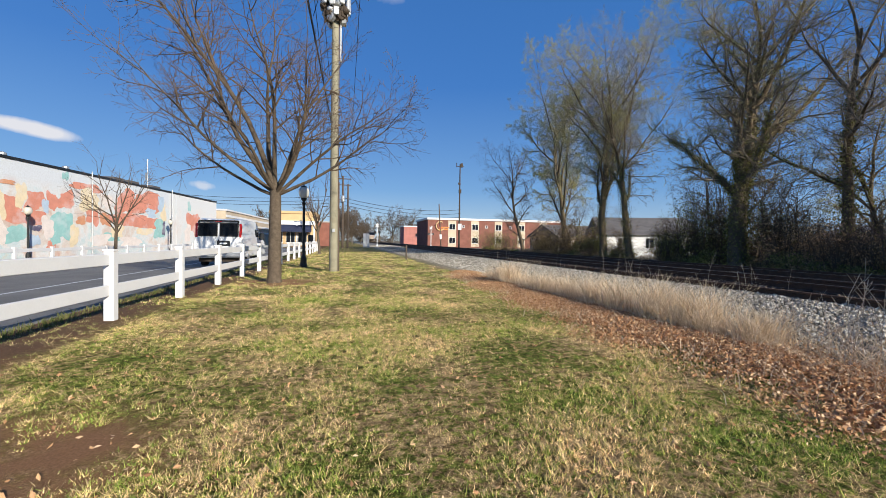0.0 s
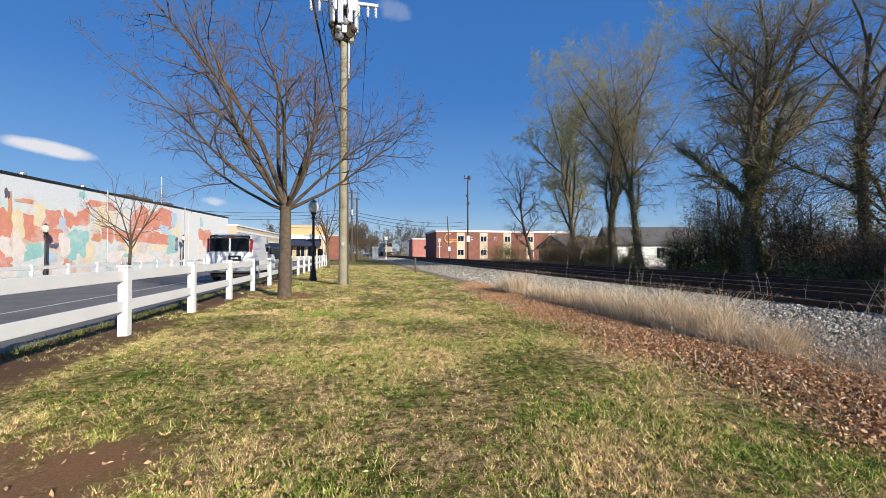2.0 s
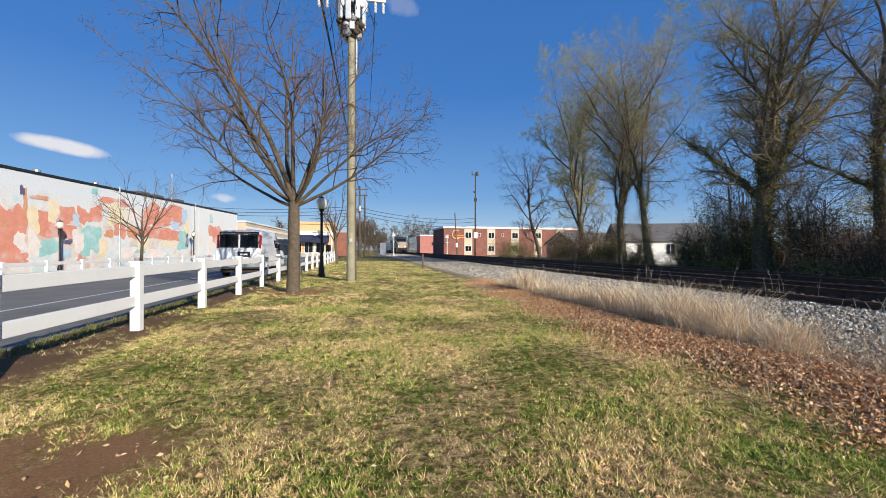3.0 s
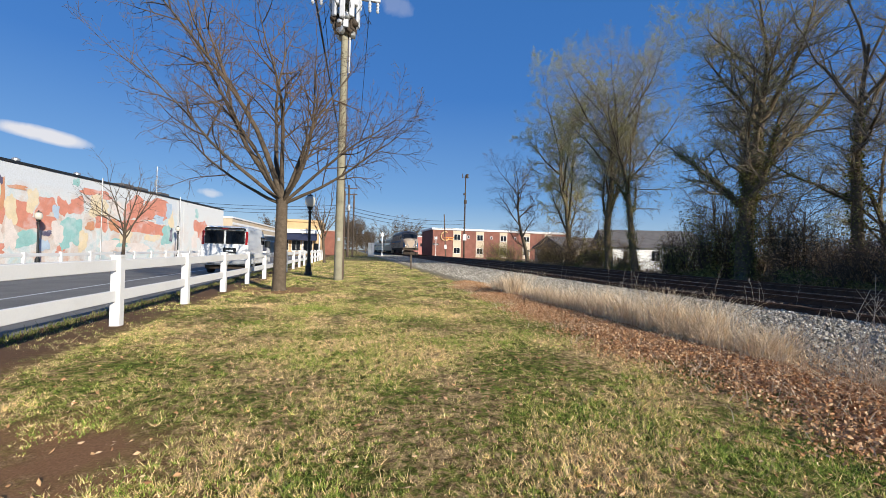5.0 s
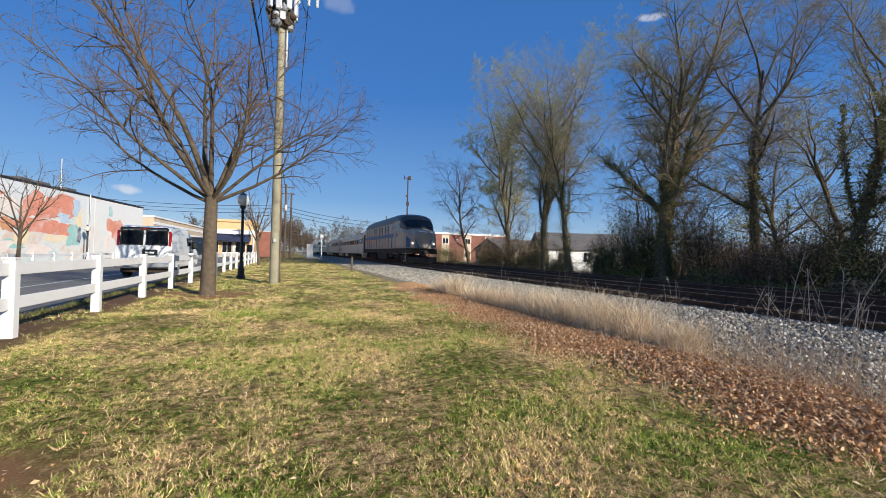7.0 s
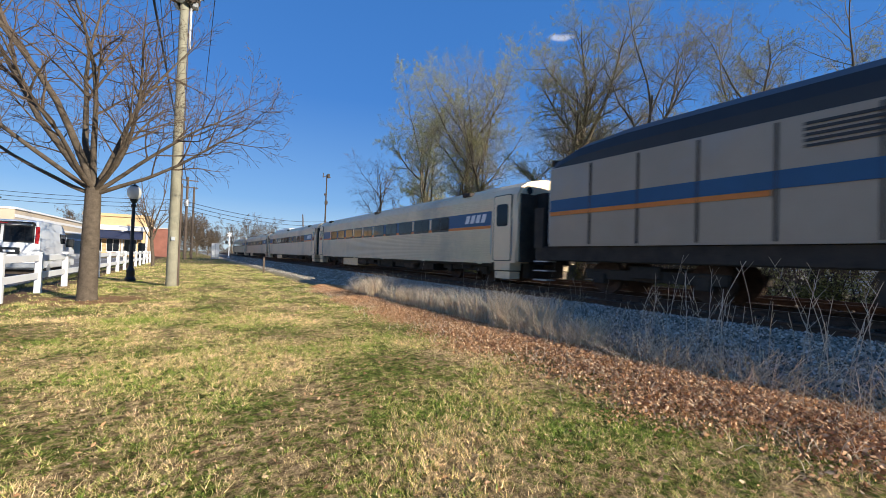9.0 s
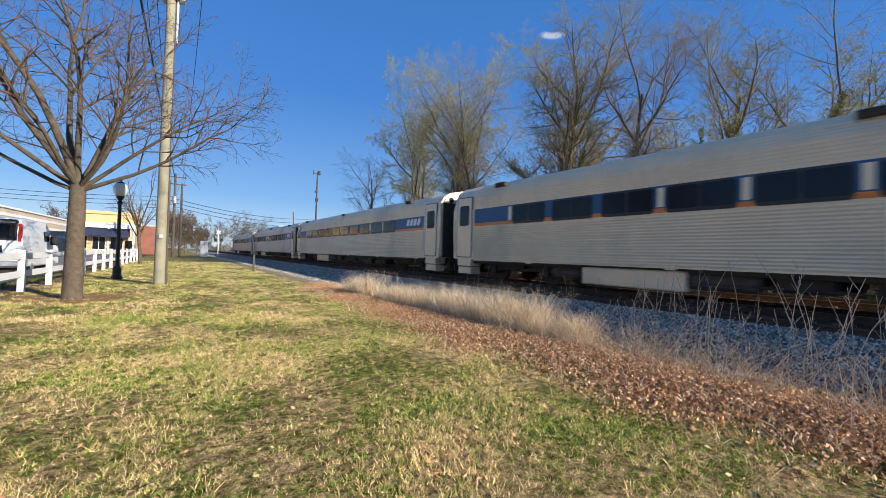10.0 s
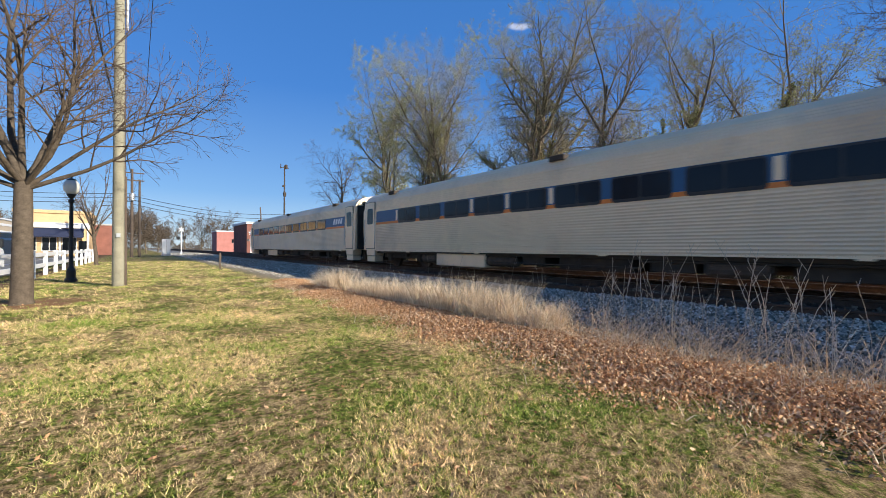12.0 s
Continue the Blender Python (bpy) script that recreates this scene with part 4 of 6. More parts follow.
def coach():
    th = thing("passenger_coach", pose(11.22, 0, RAIL_Z), "stainless steel fluted passenger coach with blue and orange stripe", "train car", "coaches of the train")
    W = 1.52
    half = [((W, 0.78), (W, 2.00), True), ((W, 2.00), (W, 2.74), False), ((W, 2.74), (1.47, 3.22), True), ((1.47, 3.22), (1.30, 3.50), True), ((1.30, 3.50), (0.95, 3.70), True), ((0.95, 3.70), (0.45, 3.81), False), ((0.45, 3.81), (0.0, 3.84), False)]
    right = fluted(half)
    outline = right + [(0.0, 3.84)] + [(-x, z) for x, z in right[::-1]]
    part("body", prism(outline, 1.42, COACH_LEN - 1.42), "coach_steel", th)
    plain = [(x, z) for (x, z), _, _ in half] + [(0.0, 3.84)]
    plain = plain + [(-x, z) for x, z in plain[-2::-1]]
    for y0, y1 in ((0.0, 1.42), (COACH_LEN - 1.42, COACH_LEN)):
        bm = prism([(x * 1.004, z * 1.001) for x, z in plain], y0, y1)
        bmesh.ops.bevel(bm, geom=[e for e in bm.edges if abs(e.verts[0].co.y - e.verts[1].co.y) < 1e-4 and (abs(e.verts[0].co.y) < 1e-3 or abs(e.verts[0].co.y - COACH_LEN) < 1e-3)], offset=0.09, segments=2, affect="EDGES")
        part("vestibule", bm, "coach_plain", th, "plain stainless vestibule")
    for side in (-1, 1):
        s = side * W
        a, c = (s - 0.002 * side, s + 0.012 * side)
        # stripe band, its orange edge and the windows over it
        part("blue_stripe", boxes((min(a, c), 1.44, 2.17, max(a, c), COACH_LEN - 1.44, 2.71)), "blue", th, "deep blue stripe")
        part("orange_stripe", boxes((min(a, c), 1.44, 2.06, max(a, c), COACH_LEN - 1.44, 2.166)), "orange", th, "bright orange stripe")
        y = 4.40
        while y < 21.5:
            g = part("window", rounded_panel(y, 2.05, y + 1.48, 2.70, s, s + 0.022 * side, 0.09), "black", th, "dark window in a black rubber frame")
            part("pane", rounded_panel(y + 0.045, 2.13, y + 0.71, 2.655, s + 0.018 * side, s + 0.026 * side, 0.06), "glass", g)
            part("pane", rounded_panel(y + 0.76, 2.13, y + 1.435, 2.655, s + 0.018 * side, s + 0.026 * side, 0.06), "glass", g)
            if round(y * 10) % 2 == 0:
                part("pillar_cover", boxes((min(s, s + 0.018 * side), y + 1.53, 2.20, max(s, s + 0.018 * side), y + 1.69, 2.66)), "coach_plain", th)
            y += 1.76
        for yc in (0.80, COACH_LEN - 0.80):
            ww = W * 1.004
            s2 = side * ww
            fr = part("door", rounded_panel(yc - 0.50, 0.84, yc + 0.50, 3.24, s2 - 0.01 * side, s2 + 0.016 * side, 0.08), "black", th, "vestibule door with a dark gasket")
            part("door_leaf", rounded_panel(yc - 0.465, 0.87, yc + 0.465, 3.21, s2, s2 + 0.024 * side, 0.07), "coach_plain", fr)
            part("door_window", rounded_panel(yc - 0.31, 2.10, yc + 0.31, 2.90, s2 + 0.02 * side, s2 + 0.034 * side, 0.10), "glass", fr)
            for dy in (-0.58, 0.58):
                part("handrail", tube([(s2 + 0.05 * side, yc + dy, 1.05), (s2 + 0.05 * side, yc + dy, 2.35)], 0.016, 6), "steel", th)
            x0, x1 = sorted((s2 - 0.55 * side, s2 - 0.01 * side))
            part("step_well", boxes((x0, yc - 0.44, 0.50, x1, yc + 0.44, 0.79), (x0 + 0.03, yc - 0.42, 0.20, x1 - 0.03, yc + 0.42, 0.47), bevel=0.015), "coach_plain", th, "scuffed steel boarding steps")
            part("skirt_bracket", boxes((x0 + 0.1, yc + 0.62, 0.62, x1, yc + 0.72, 0.80)), "under", th)
        # plain slanted shapes in place of the operator's lettering
        y0 = 1.80 if side < 0 else 22.4
        for j in range(4):
            bm = bmesh.new()
            yb = y0 + 0.35 * j
            sl = -0.12
            for (p0, q0, p1, q1) in ((0.0, 0.0, 0.25, 1.0),):
                zlo, zhi = 2.30 + 0.32 * q0, 2.30 + 0.32 * q1
                pts = []
                for (py, pz) in ((p0, zlo), (p0 + p1, zlo), (p0 + p1, zhi), (p0, zhi)):
                    pts.append((s + 0.0155 * side, yb + py + sl * (pz - 2.46) / 0.3 + 0.004 * j, pz))
                bm.faces.new([bm.verts.new(p) for p in pts])
            part("emblem", bm, "sign_white", th, "plain white slanted emblem shape")
        for yv in (3.05, 12.7, 22.3):
            part("roof_vent", boxes(*[(min(side * 1.16, side * 1.42), yv, 3.46, max(side * 1.16, side * 1.42), yv + 0.55, 3.62)], bevel=0.02), "under", th)
        for yr in (2.0, 6.5, 11.3, 16.2, 20.8, 24.0):
            x0, x1 = sorted((s - 0.03 * side, s + 0.02 * side))
            part("jack_pad", boxes((x0, yr, 0.70, x1, yr + 0.22, 0.79)), "coach_plain", th)
    part("underframe", boxes((-1.36, 0.7, 0.62, 1.36, COACH_LEN - 0.7, 0.80), (-1.2, 6.2, 0.30, 1.2, 7.6, 0.66), (-1.25, 9.3, 0.34, 1.25, 10.3, 0.66), (-1.2, 10.8, 0.28, 1.2, 13.0, 0.66), (-1.25, 13.5, 0.36, 1.25, 14.4, 0.66), (-1.1, 15.0, 0.40, 1.1, 16.2, 0.66), (-1.25, 17.9, 0.34, 1.25, 18.8, 0.66), bevel=0.02), "under", th)
    part("equipment_box", boxes((-1.40, 16.0, 0.20, 1.40, 18.9, 0.68), bevel=0.03), "coach_plain", th, "pale steel equipment box")
    for yc in (3.5, COACH_LEN - 3.5):
        truck(th, yc)
    # air tanks, pipes and brackets under the floor
    for side in (-1, 1):
        for y0, ln in ((7.9, 1.2), (14.6, 1.5), (19.0, 1.1)):
            bm = turned([(0.08, 0), (0.17, 0.05), (0.19, 0.12), (0.19, ln - 0.12), (0.17, ln - 0.05), (0.08, ln)], 12)
            bmesh.ops.rotate(bm, verts=bm.verts, matrix=Matrix.Rotation(radians(-90), 3, "X"))
            bmesh.ops.translate(bm, verts=bm.verts, vec=(side * 1.18, y0, 0.46))
            part("air_tank", bm, "bed_dark", th, "dusty steel air tank")
        part("brake_pipe", tube([(side * 1.34, 5.6, 0.60), (side * 1.34, 10.4, 0.58), (side * 1.34, 10.5, 0.42), (side * 1.34, 19.6, 0.42)], 0.022, 6), "under", th)
        for y0 in (5.9, 9.0, 12.2, 15.9, 19.7):
            part("hanger", boxes((min(side * 1.30, side * 1.37), y0, 0.34, max(side * 1.30, side * 1.37), y0 + 0.07, 0.64)), "under", th)
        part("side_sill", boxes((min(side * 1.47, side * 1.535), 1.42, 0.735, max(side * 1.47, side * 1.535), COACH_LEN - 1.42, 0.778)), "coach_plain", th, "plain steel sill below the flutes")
        for yv in (-0.012, COACH_LEN + 0.012):
            # no lamp: a flat black disc painted for the dark of a hole
            q = part("marker_light", turned([(0.13, -0.012), (0.13, 0.012)], 14), "rubber", th, "flat dark disc standing for a hole in the end cap")
            q.matrix_basis = pose(side * 1.0, yv, 3.36, 90, 0, 0)
    for y0, y1 in ((-0.49, 0.06), (COACH_LEN - 0.06, COACH_LEN + 0.49)):
        part("diaphragm", boxes((-0.66, y0, 0.75, -0.46, y1, 3.28), (0.46, y0, 0.75, 0.66, y1, 3.28), (-0.66, y0, 3.05, 0.66, y1, 3.28), (-0.45, min(y0, y1) + 0.08, 0.75, 0.45, max(y0, y1) - 0.08, 3.05), bevel=0.02), "rubber", th, "black rubber gangway bellows")
        # added dark plate: the neighbouring coach's shade on the end face, as colour
        part("end_panel", boxes((-1.42, y0 + 0.43 if y0 < 1 else y0 + 0.05, 0.82, 1.42, y1 - 0.05 if y0 < 1 else y1 - 0.43, 3.22)), "under", th)
        # dark block added for low clutter; it hides the sunlit far step well
        yb = 0.05 if y0 < 1 else COACH_LEN - 0.35
        part("buffer_beam", boxes((-0.90, yb, 0.24, 0.90, yb + 0.30, 0.82), bevel=0.02), "under", th, "added dark block for the clutter under the coach end")
        part("coupler", boxes((-0.16, y0 - 0.02, 0.55, 0.16, y1 + 0.02, 0.88)), "under", th)
    return th


def loft(stations, bm=None):
    """Skins closed outlines (lists of (x, z)) at successive y."""
    bm = bm or bmesh.new()
    rings = [[bm.verts.new((x, y, z)) for x, z in prof] for y, prof in stations]
    for a, c in zip(rings, rings[1:]):
        for i in range(len(a)):
            bm.faces.new((a[i], a[(i + 1) % len(a)], c[(i + 1) % len(a)], c[i]))
    bm.faces.new(rings[0][::-1]); bm.faces.new(rings[-1])
    return bm


def hull(w, z0, zs, zr, cut=0.72):
    """A body outline: sides to zs, then shoulders in to the roof at zr."""
    r = [(w, z0), (w, zs), (w * 0.94, zs + (zr - zs) * 0.45), (w * cut, zs + (zr - zs) * 0.82), (w * 0.35, zr - 0.02), (0, zr)]
    return r + [(-x, z) for x, z in r[-2::-1]]


def locomotive():
    th = thing("locomotive", pose(11.22, 0, RAIL_Z), "silver and black diesel passenger locomotive with blue stripe", "locomotive")
    Ln = 20.7
    lift = lambda z: 1.35 + (z - 1.0) * 1.053
    part("nose", loft([(0.00, hull(0.80, 1.02, 1.75, 2.18)), (0.16, hull(1.12, 1.00, 1.90, 2.42)), (0.55, hull(1.36, 1.00, 2.12, 2.62)), (1.15, hull(1.50, 1.0, 2.35, 2.82)), (1.9, hull(1.55, 1.0, 2.6, 3.0)), (2.6, hull(1.56, 1.0, 2.8, 3.05))]), "loco_grey", th, "silver wedge-shaped nose")
    part("cab_roof", loft([(0.85, hull(1.20, 2.58, 2.62, 2.74)), (1.25, hull(1.36, 2.6, 2.85, 3.12)), (1.75, hull(1.46, 2.6, 3.15, 3.52)), (2.35, hull(1.52, 2.7, 3.45, 3.92)), (3.1, hull(1.55, 2.9, 3.55, 4.10)), (4.4, hull(1.55, 2.9, 3.55, 4.16))]), "loco_dark", th, "black sloping cab roof")
    part("windshield", loft([(0.98, hull(1.16, 2.76, 2.80, 2.90)), (1.28, hull(1.28, 2.80, 2.98, 3.16)), (1.72, hull(1.38, 2.9, 3.25, 3.55))]), "glass", th)
    part("cab_side", boxes((-1.565, 2.3, 1.0, 1.565, 4.6, 3.42), bevel=0.03), "loco_grey", th)
    part("body", prism(hull(1.55, 1.0, 3.30, 3.5, 0.9), 4.6, Ln - 0.9), "loco_grey", th, "silver ribbed engine hood")
    part("hood_roof", loft([(4.4, hull(1.54, 3.24, 3.58, 4.18)), (Ln - 3.4, hull(1.54, 3.24, 3.58, 4.18)), (Ln - 1.9, hull(1.54, 3.24, 3.52, 4.04)), (Ln - 1.0, hull(1.52, 3.24, 3.34, 3.72))]), "loco_dark", th, "black roof hood")
    for side in (-1, 1):
        s = side * 1.566
        x0, x1 = sorted((s - 0.02 * side, s + 0.012 * side))
        part("blue_stripe", boxes((x0, 2.9, 2.02, x1, Ln - 0.95, 2.36)), "blue", th, "deep blue stripe")
        part("orange_stripe", boxes((x0, 14.0, 1.90, x1, Ln - 0.95, 2.012)), "orange", th, "orange stripe")
        fr = part("cab_door", rounded_panel(3.65, 1.05, 4.35, 3.15, s, s + 0.018 * side, 0.06), "loco_grey", th)
        part("door_window", rounded_panel(3.78, 2.45, 4.22, 3.02, s + 0.01 * side, s + 0.026 * side, 0.06), "glass", fr)
        part("side_window", rounded_panel(2.55, 2.50, 3.40, 3.10, s, s + 0.016 * side, 0.08), "glass", th)
        for y in np.arange(5.2, Ln - 2.0, 1.45):
            part("panel_rib", boxes((x0, y, 1.05, x1 + 0.006 * side if side > 0 else x1, y + 0.05, 3.25)), "under", th)
        for y in (6.6, 9.5, 12.4):
            part("louvre", boxes(*[(x0, y, z, x1, y + 1.1, z + 0.05) for z in (2.70, 2.80, 2.90, 3.0, 3.10)]), "loco_dark", th)
        # nose: blue chevron, paired lamps
        q = part("ditch_light", turned([(0.07, 0), (0.07, 0.05)], 12, at=(0, 0, 0)), "headlight", th, "lit lamp")
        q.matrix_basis = pose(side * 0.98, 0.04, 1.42, 90, 0, 0)
        for dx in (0.62, 0.84):
            q = part("headlight", turned([(0.055, 0), (0.055, 0.06)], 12), "headlight", th, "lit round headlight")
            q.matrix_basis = pose(side * dx, 0.32, 2.34, 90, 0, 0)
        bm = bmesh.new()
        for quad in (((1.13, 0.14, 1.10), (1.40, 0.60, 1.10), (1.40, 0.60, 2.05), (1.13, 0.14, 1.75)),):
            bm.faces.new([bm.verts.new((side * (x + 0.012), y - 0.012, z)) for x, y, z in quad])
        bm.faces.new([bm.verts.new((side * x, -0.006, z)) for x, z in ((0.79, 1.73), (0.70, 1.75), (0.34, 1.04), (0.44, 1.04))])
        part("nose_stripe", bm, "blue", th, "deep blue chevron on the nose")
        part("step", boxes(*[(min(side * 1.15, side * 1.5), 0.45, z, max(side * 1.15, side * 1.5), 0.95, z + 0.04) for z in (0.25, 0.55, 0.85)], (min(side * 1.46, side * 1.5), 0.42, 0.22, max(side * 1.46, side * 1.5), 0.46, 0.95)), "steel", th)
        part("rear_step", boxes(*[(min(side * 1.1, side * 1.5), Ln - 0.8, z, max(side * 1.1, side * 1.5), Ln - 0.2, z + 0.04) for z in (0.25, 0.55, 0.85)]), "steel", th)
        part("grab_rail", tube([(side * 1.5, Ln - 0.85, 1.1), (side * 1.5, Ln - 0.85, 2.9)], 0.02, 6), "steel", th)
    part("number_panel", boxes((-0.33, 0.16, 2.32, 0.33, 0.34, 2.46)), "sign_white", th, "pale marker panel")
    part("plow", loft([(-0.25, [(-0.25, 0.10), (0.25, 0.10), (0.25, 0.55), (-0.25, 0.55)]), (0.30, [(-1.42, 0.10), (1.42, 0.10), (1.42, 0.62), (-1.42, 0.62)])]), "under", th, "scraped dark steel snow plough")
    part("coupler", boxes((-0.14, -0.45, 0.66, 0.14, 0.3, 0.95), bevel=0.04), "under", th)
    part("hose", tube([(0.45, -0.05, 0.95), (0.50, -0.25, 0.6), (0.42, -0.22, 0.35), (0.30, -0.05, 0.5)], 0.03, 6), "rubber", th)
    part("frame", boxes((-1.46, 0.35, 0.90, 1.46, Ln - 0.2, 1.36), (-1.35, 8.2, 0.28, 1.35, 12.6, 0.88), (-1.2, 6.2, 0.5, 1.2, 8.0, 0.88), bevel=0.03), "under", th)
    part("rear_wall", boxes((-1.45, Ln - 0.95, 1.0, 1.45, Ln - 0.86, 3.6), (-1.5, Ln - 0.6, 0.95, -1.44, Ln - 0.2, 2.2), (1.44, Ln - 0.6, 0.95, 1.5, Ln - 0.2, 2.2)), "under", th)
    for yc in (3.9, Ln - 3.9):
        truck(th, yc, wheel_r=0.50, base=1.4)
    for ch in th.children:
        if ch.name.split(".")[0] in ("truck", "plow", "coupler", "hose", "frame", "step", "rear_step"):
            continue
        if ch.location.z > 1:
            ch.location.z = lift(ch.location.z)
            continue
        for o in (ch, *ch.children):
            for vtx in o.data.vertices:
                vtx.co.z = lift(vtx.co.z)
    return th


engine = locomotive()
first = coach()
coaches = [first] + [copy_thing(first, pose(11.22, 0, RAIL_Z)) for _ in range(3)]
# place of the locomotive's front along the track
NOSE = [(0.0, 176.0), (1.0, 156.4), (2.0, 136.7), (3.0, 116.7), (4.0, 96.6), (5.0, 76.2), (6.0, 55.5), (7.0, 34.3), (7.7, 19.1), (9.3, -17.1), (9.5, -21.3), (10.0, -32.5), (10.5, -44.4), (11.0, -55.6), (11.5, -67.35), (12.0, -79.3)]


def motions():
    walk(engine, [(t, pose(11.22, y, RAIL_Z)) for t, y in NOSE])
    for i, c in enumerate(coaches):
        walk(c, [(t, pose(11.22, y + 21.3 + i * PITCH, RAIL_Z)) for t, y in NOSE])


# ---------- van ----------
def van(m):
    th = thing("cargo_van", m, "white full-size cargo van parked at the kerb", "van")
    prof = [(0, 0.42), (0, 1.15), (0.06, 1.92), (0.20, 2.15), (0.6, 2.21), (3.6, 2.21), (3.95, 2.10), (4.55, 1.36), (5.45, 1.16), (5.62, 0.95), (5.65, 0.42)]
    bm = bmesh.new()
    rings = []
    sections = ((-1.0, 0.95), (-0.97, 1.0), (0.97, 1.0), (1.0, 0.95))
    for x, k in sections:
        rings.append([bm.verts.new((x * (1 if z < 1.2 else 1 - 0.11 * (z - 1.2) / 0.9), y + (0.03 if k < 1 else 0) * (1 if y < 1 else -1), z - (0.03 if k < 1 and z > 1.9 else 0))) for y, z in prof])
    for a, c in zip(rings, rings[1:]):
        for i in range(len(a)):
            bm.faces.new((a[i], a[(i + 1) % len(a)], c[(i + 1) % len(a)], c[i]))
    bm.faces.new(rings[0][::-1]); bm.faces.new(rings[-1])
    bmesh.ops.bevel(bm, geom=bm.edges[:], offset=0.035, segments=2, affect="EDGES")
    body = part("body", bm, "van_white", th)
    for sx in (-1, 1):
        w = part("rear_window", boxes((min(sx * 0.06, sx * 0.80), 0.0, 1.42, max(sx * 0.06, sx * 0.80), 0.05, 1.98), bevel=0.02), "glass", th, "dark rear door window")
        w.matrix_basis = pose(0, -0.135, 0.0, -4.9)
        part("window_seal", boxes((min(sx * 0.04, sx * 0.83), 0.0, 1.39, max(sx * 0.04, sx * 0.83), 0.03, 2.01), bevel=0.01), "rubber", w)
        t = part("tail_light", boxes((min(sx * 0.87, sx * 0.985), 0.0, 1.34, max(sx * 0.87, sx * 0.985), 0.12, 1.98), bevel=0.03), "red_lens", th, "tall red tail light")
        t.matrix_basis = pose(-0.035 * sx, -0.11, 0, -4.6)
        part("door_hinge", boxes((min(sx * 0.84, sx * 0.90), -0.03, 0.75, max(sx * 0.84, sx * 0.90), 0.02, 0.83), (min(sx * 0.84, sx * 0.90), 0.0, 1.08, max(sx * 0.84, sx * 0.90), 0.04, 1.16)), "van_white", th)
        part("side_window", boxes((min(sx * 0.93, sx * 0.975), 3.05, 1.30, max(sx * 0.93, sx * 0.975), 4.0, 1.80), bevel=0.02), "glass", th)
        part("mirror", boxes((min(sx * 1.0, sx * 1.26), 3.85, 1.25, max(sx * 1.0, sx * 1.26), 3.98, 1.62), bevel=0.03), "black", th)
        part("side_moulding", boxes((min(sx * 0.99, sx * 1.015), 0.3, 0.72, max(sx * 0.99, sx * 1.015), 5.2, 0.80)), "van_white", th)
        for yw in (1.15, 4.55):
            bm = turned([(0.20, -0.13), (0.33, -0.12), (0.37, -0.09), (0.37, 0.09), (0.33, 0.12), (0.20, 0.13)], 20)
            bmesh.ops.rotate(bm, verts=bm.verts, matrix=Matrix.Rotation(radians(90), 3, "Y"))
            bmesh.ops.translate(bm, verts=bm.verts, vec=(sx * 0.87, yw, 0.37))
            wh = part("wheel", bm, "rubber", th)
            bm = turned([(0.04, 0.0), (0.20, 0.02), (0.205, 0.05)], 16)
            bmesh.ops.rotate(bm, verts=bm.verts, matrix=Matrix.Rotation(radians(90 * sx), 3, "Y"))
            bmesh.ops.translate(bm, verts=bm.verts, vec=(sx * 0.985, yw, 0.37))
            part("rim", bm, "steel", wh)
    part("rear_trim", boxes((-0.80, -0.02, 2.07, 0.80, 0.14, 2.125), (-0.84, 0.03, 1.99, -0.78, 0.12, 2.09), (0.78, 0.03, 1.99, 0.84, 0.12, 2.09), bevel=0.012), "rubber", th, "dark trim along the rear roof edge")
    part("brake_light", boxes((-0.14, -0.025, 2.045, 0.14, 0.04, 2.075)), "red_lens", th, "slim red brake light")
    part("door_gap", boxes((-0.012, -0.016, 0.5, 0.012, 0.03, 1.25)), "rubber", th)
    part("rear_bumper", boxes((-0.98, -0.14, 0.46, 0.98, 0.06, 0.66), bevel=0.03), "steel", th, "chrome-grey rear bumper")
    pl = part("number_plate", boxes((-0.06, -0.035, 0.96, 0.48, -0.012, 1.20), bevel=0.006), "black", th, "dark plate panel with a pale bar")
    part("plate_bar", boxes((0.06, -0.041, 1.04, 0.36, -0.036, 1.11)), "sign_white", pl)
    part("underbody", boxes((-0.85, 0.2, 0.24, 0.85, 5.3, 0.46)), "under", th)
    return th


van(pose(-5.52, 20.3, -0.10, 0, 0, 0.5))


# ---------- street furniture ----------
def lamp_post(m, label="black lamp post with an acorn globe beside the fence"):
    th = thing("street_lamp", m, label, "lamp post", "lamp posts")
    part("post", turned([(0.17, 0), (0.17, 0.10), (0.13, 0.16), (0.13, 0.40), (0.09, 0.48), (0.065, 0.55), (0.052, 2.70), (0.085, 2.74), (0.085, 2.80), (0.05, 2.84), (0.13, 2.96), (0.13, 3.0)], 14), "black", th, smooth=False)
    part("globe", turned([(0.12, 3.0), (0.20, 3.10), (0.225, 3.24), (0.20, 3.38), (0.13, 3.47)], 16, caps=True), "globe", th, "frosted acorn globe", smooth=True)
    part("finial", turned([(0.15, 3.46), (0.12, 3.50), (0.03, 3.54), (0.02, 3.62)], 12), "black", th)
    return th


lamp = lamp_post(pose(-1.73, 18.75, 0))
lamp2 = copy_thing(lamp, pose(-20.0, 32.2, -0.42)); tagged(lamp2, "black lamp post in front of the painted wall")
lamp3 = copy_thing(lamp, pose(-17.9, 48.9, -0.42)); tagged(lamp3, "black lamp post in front of the painted wall")

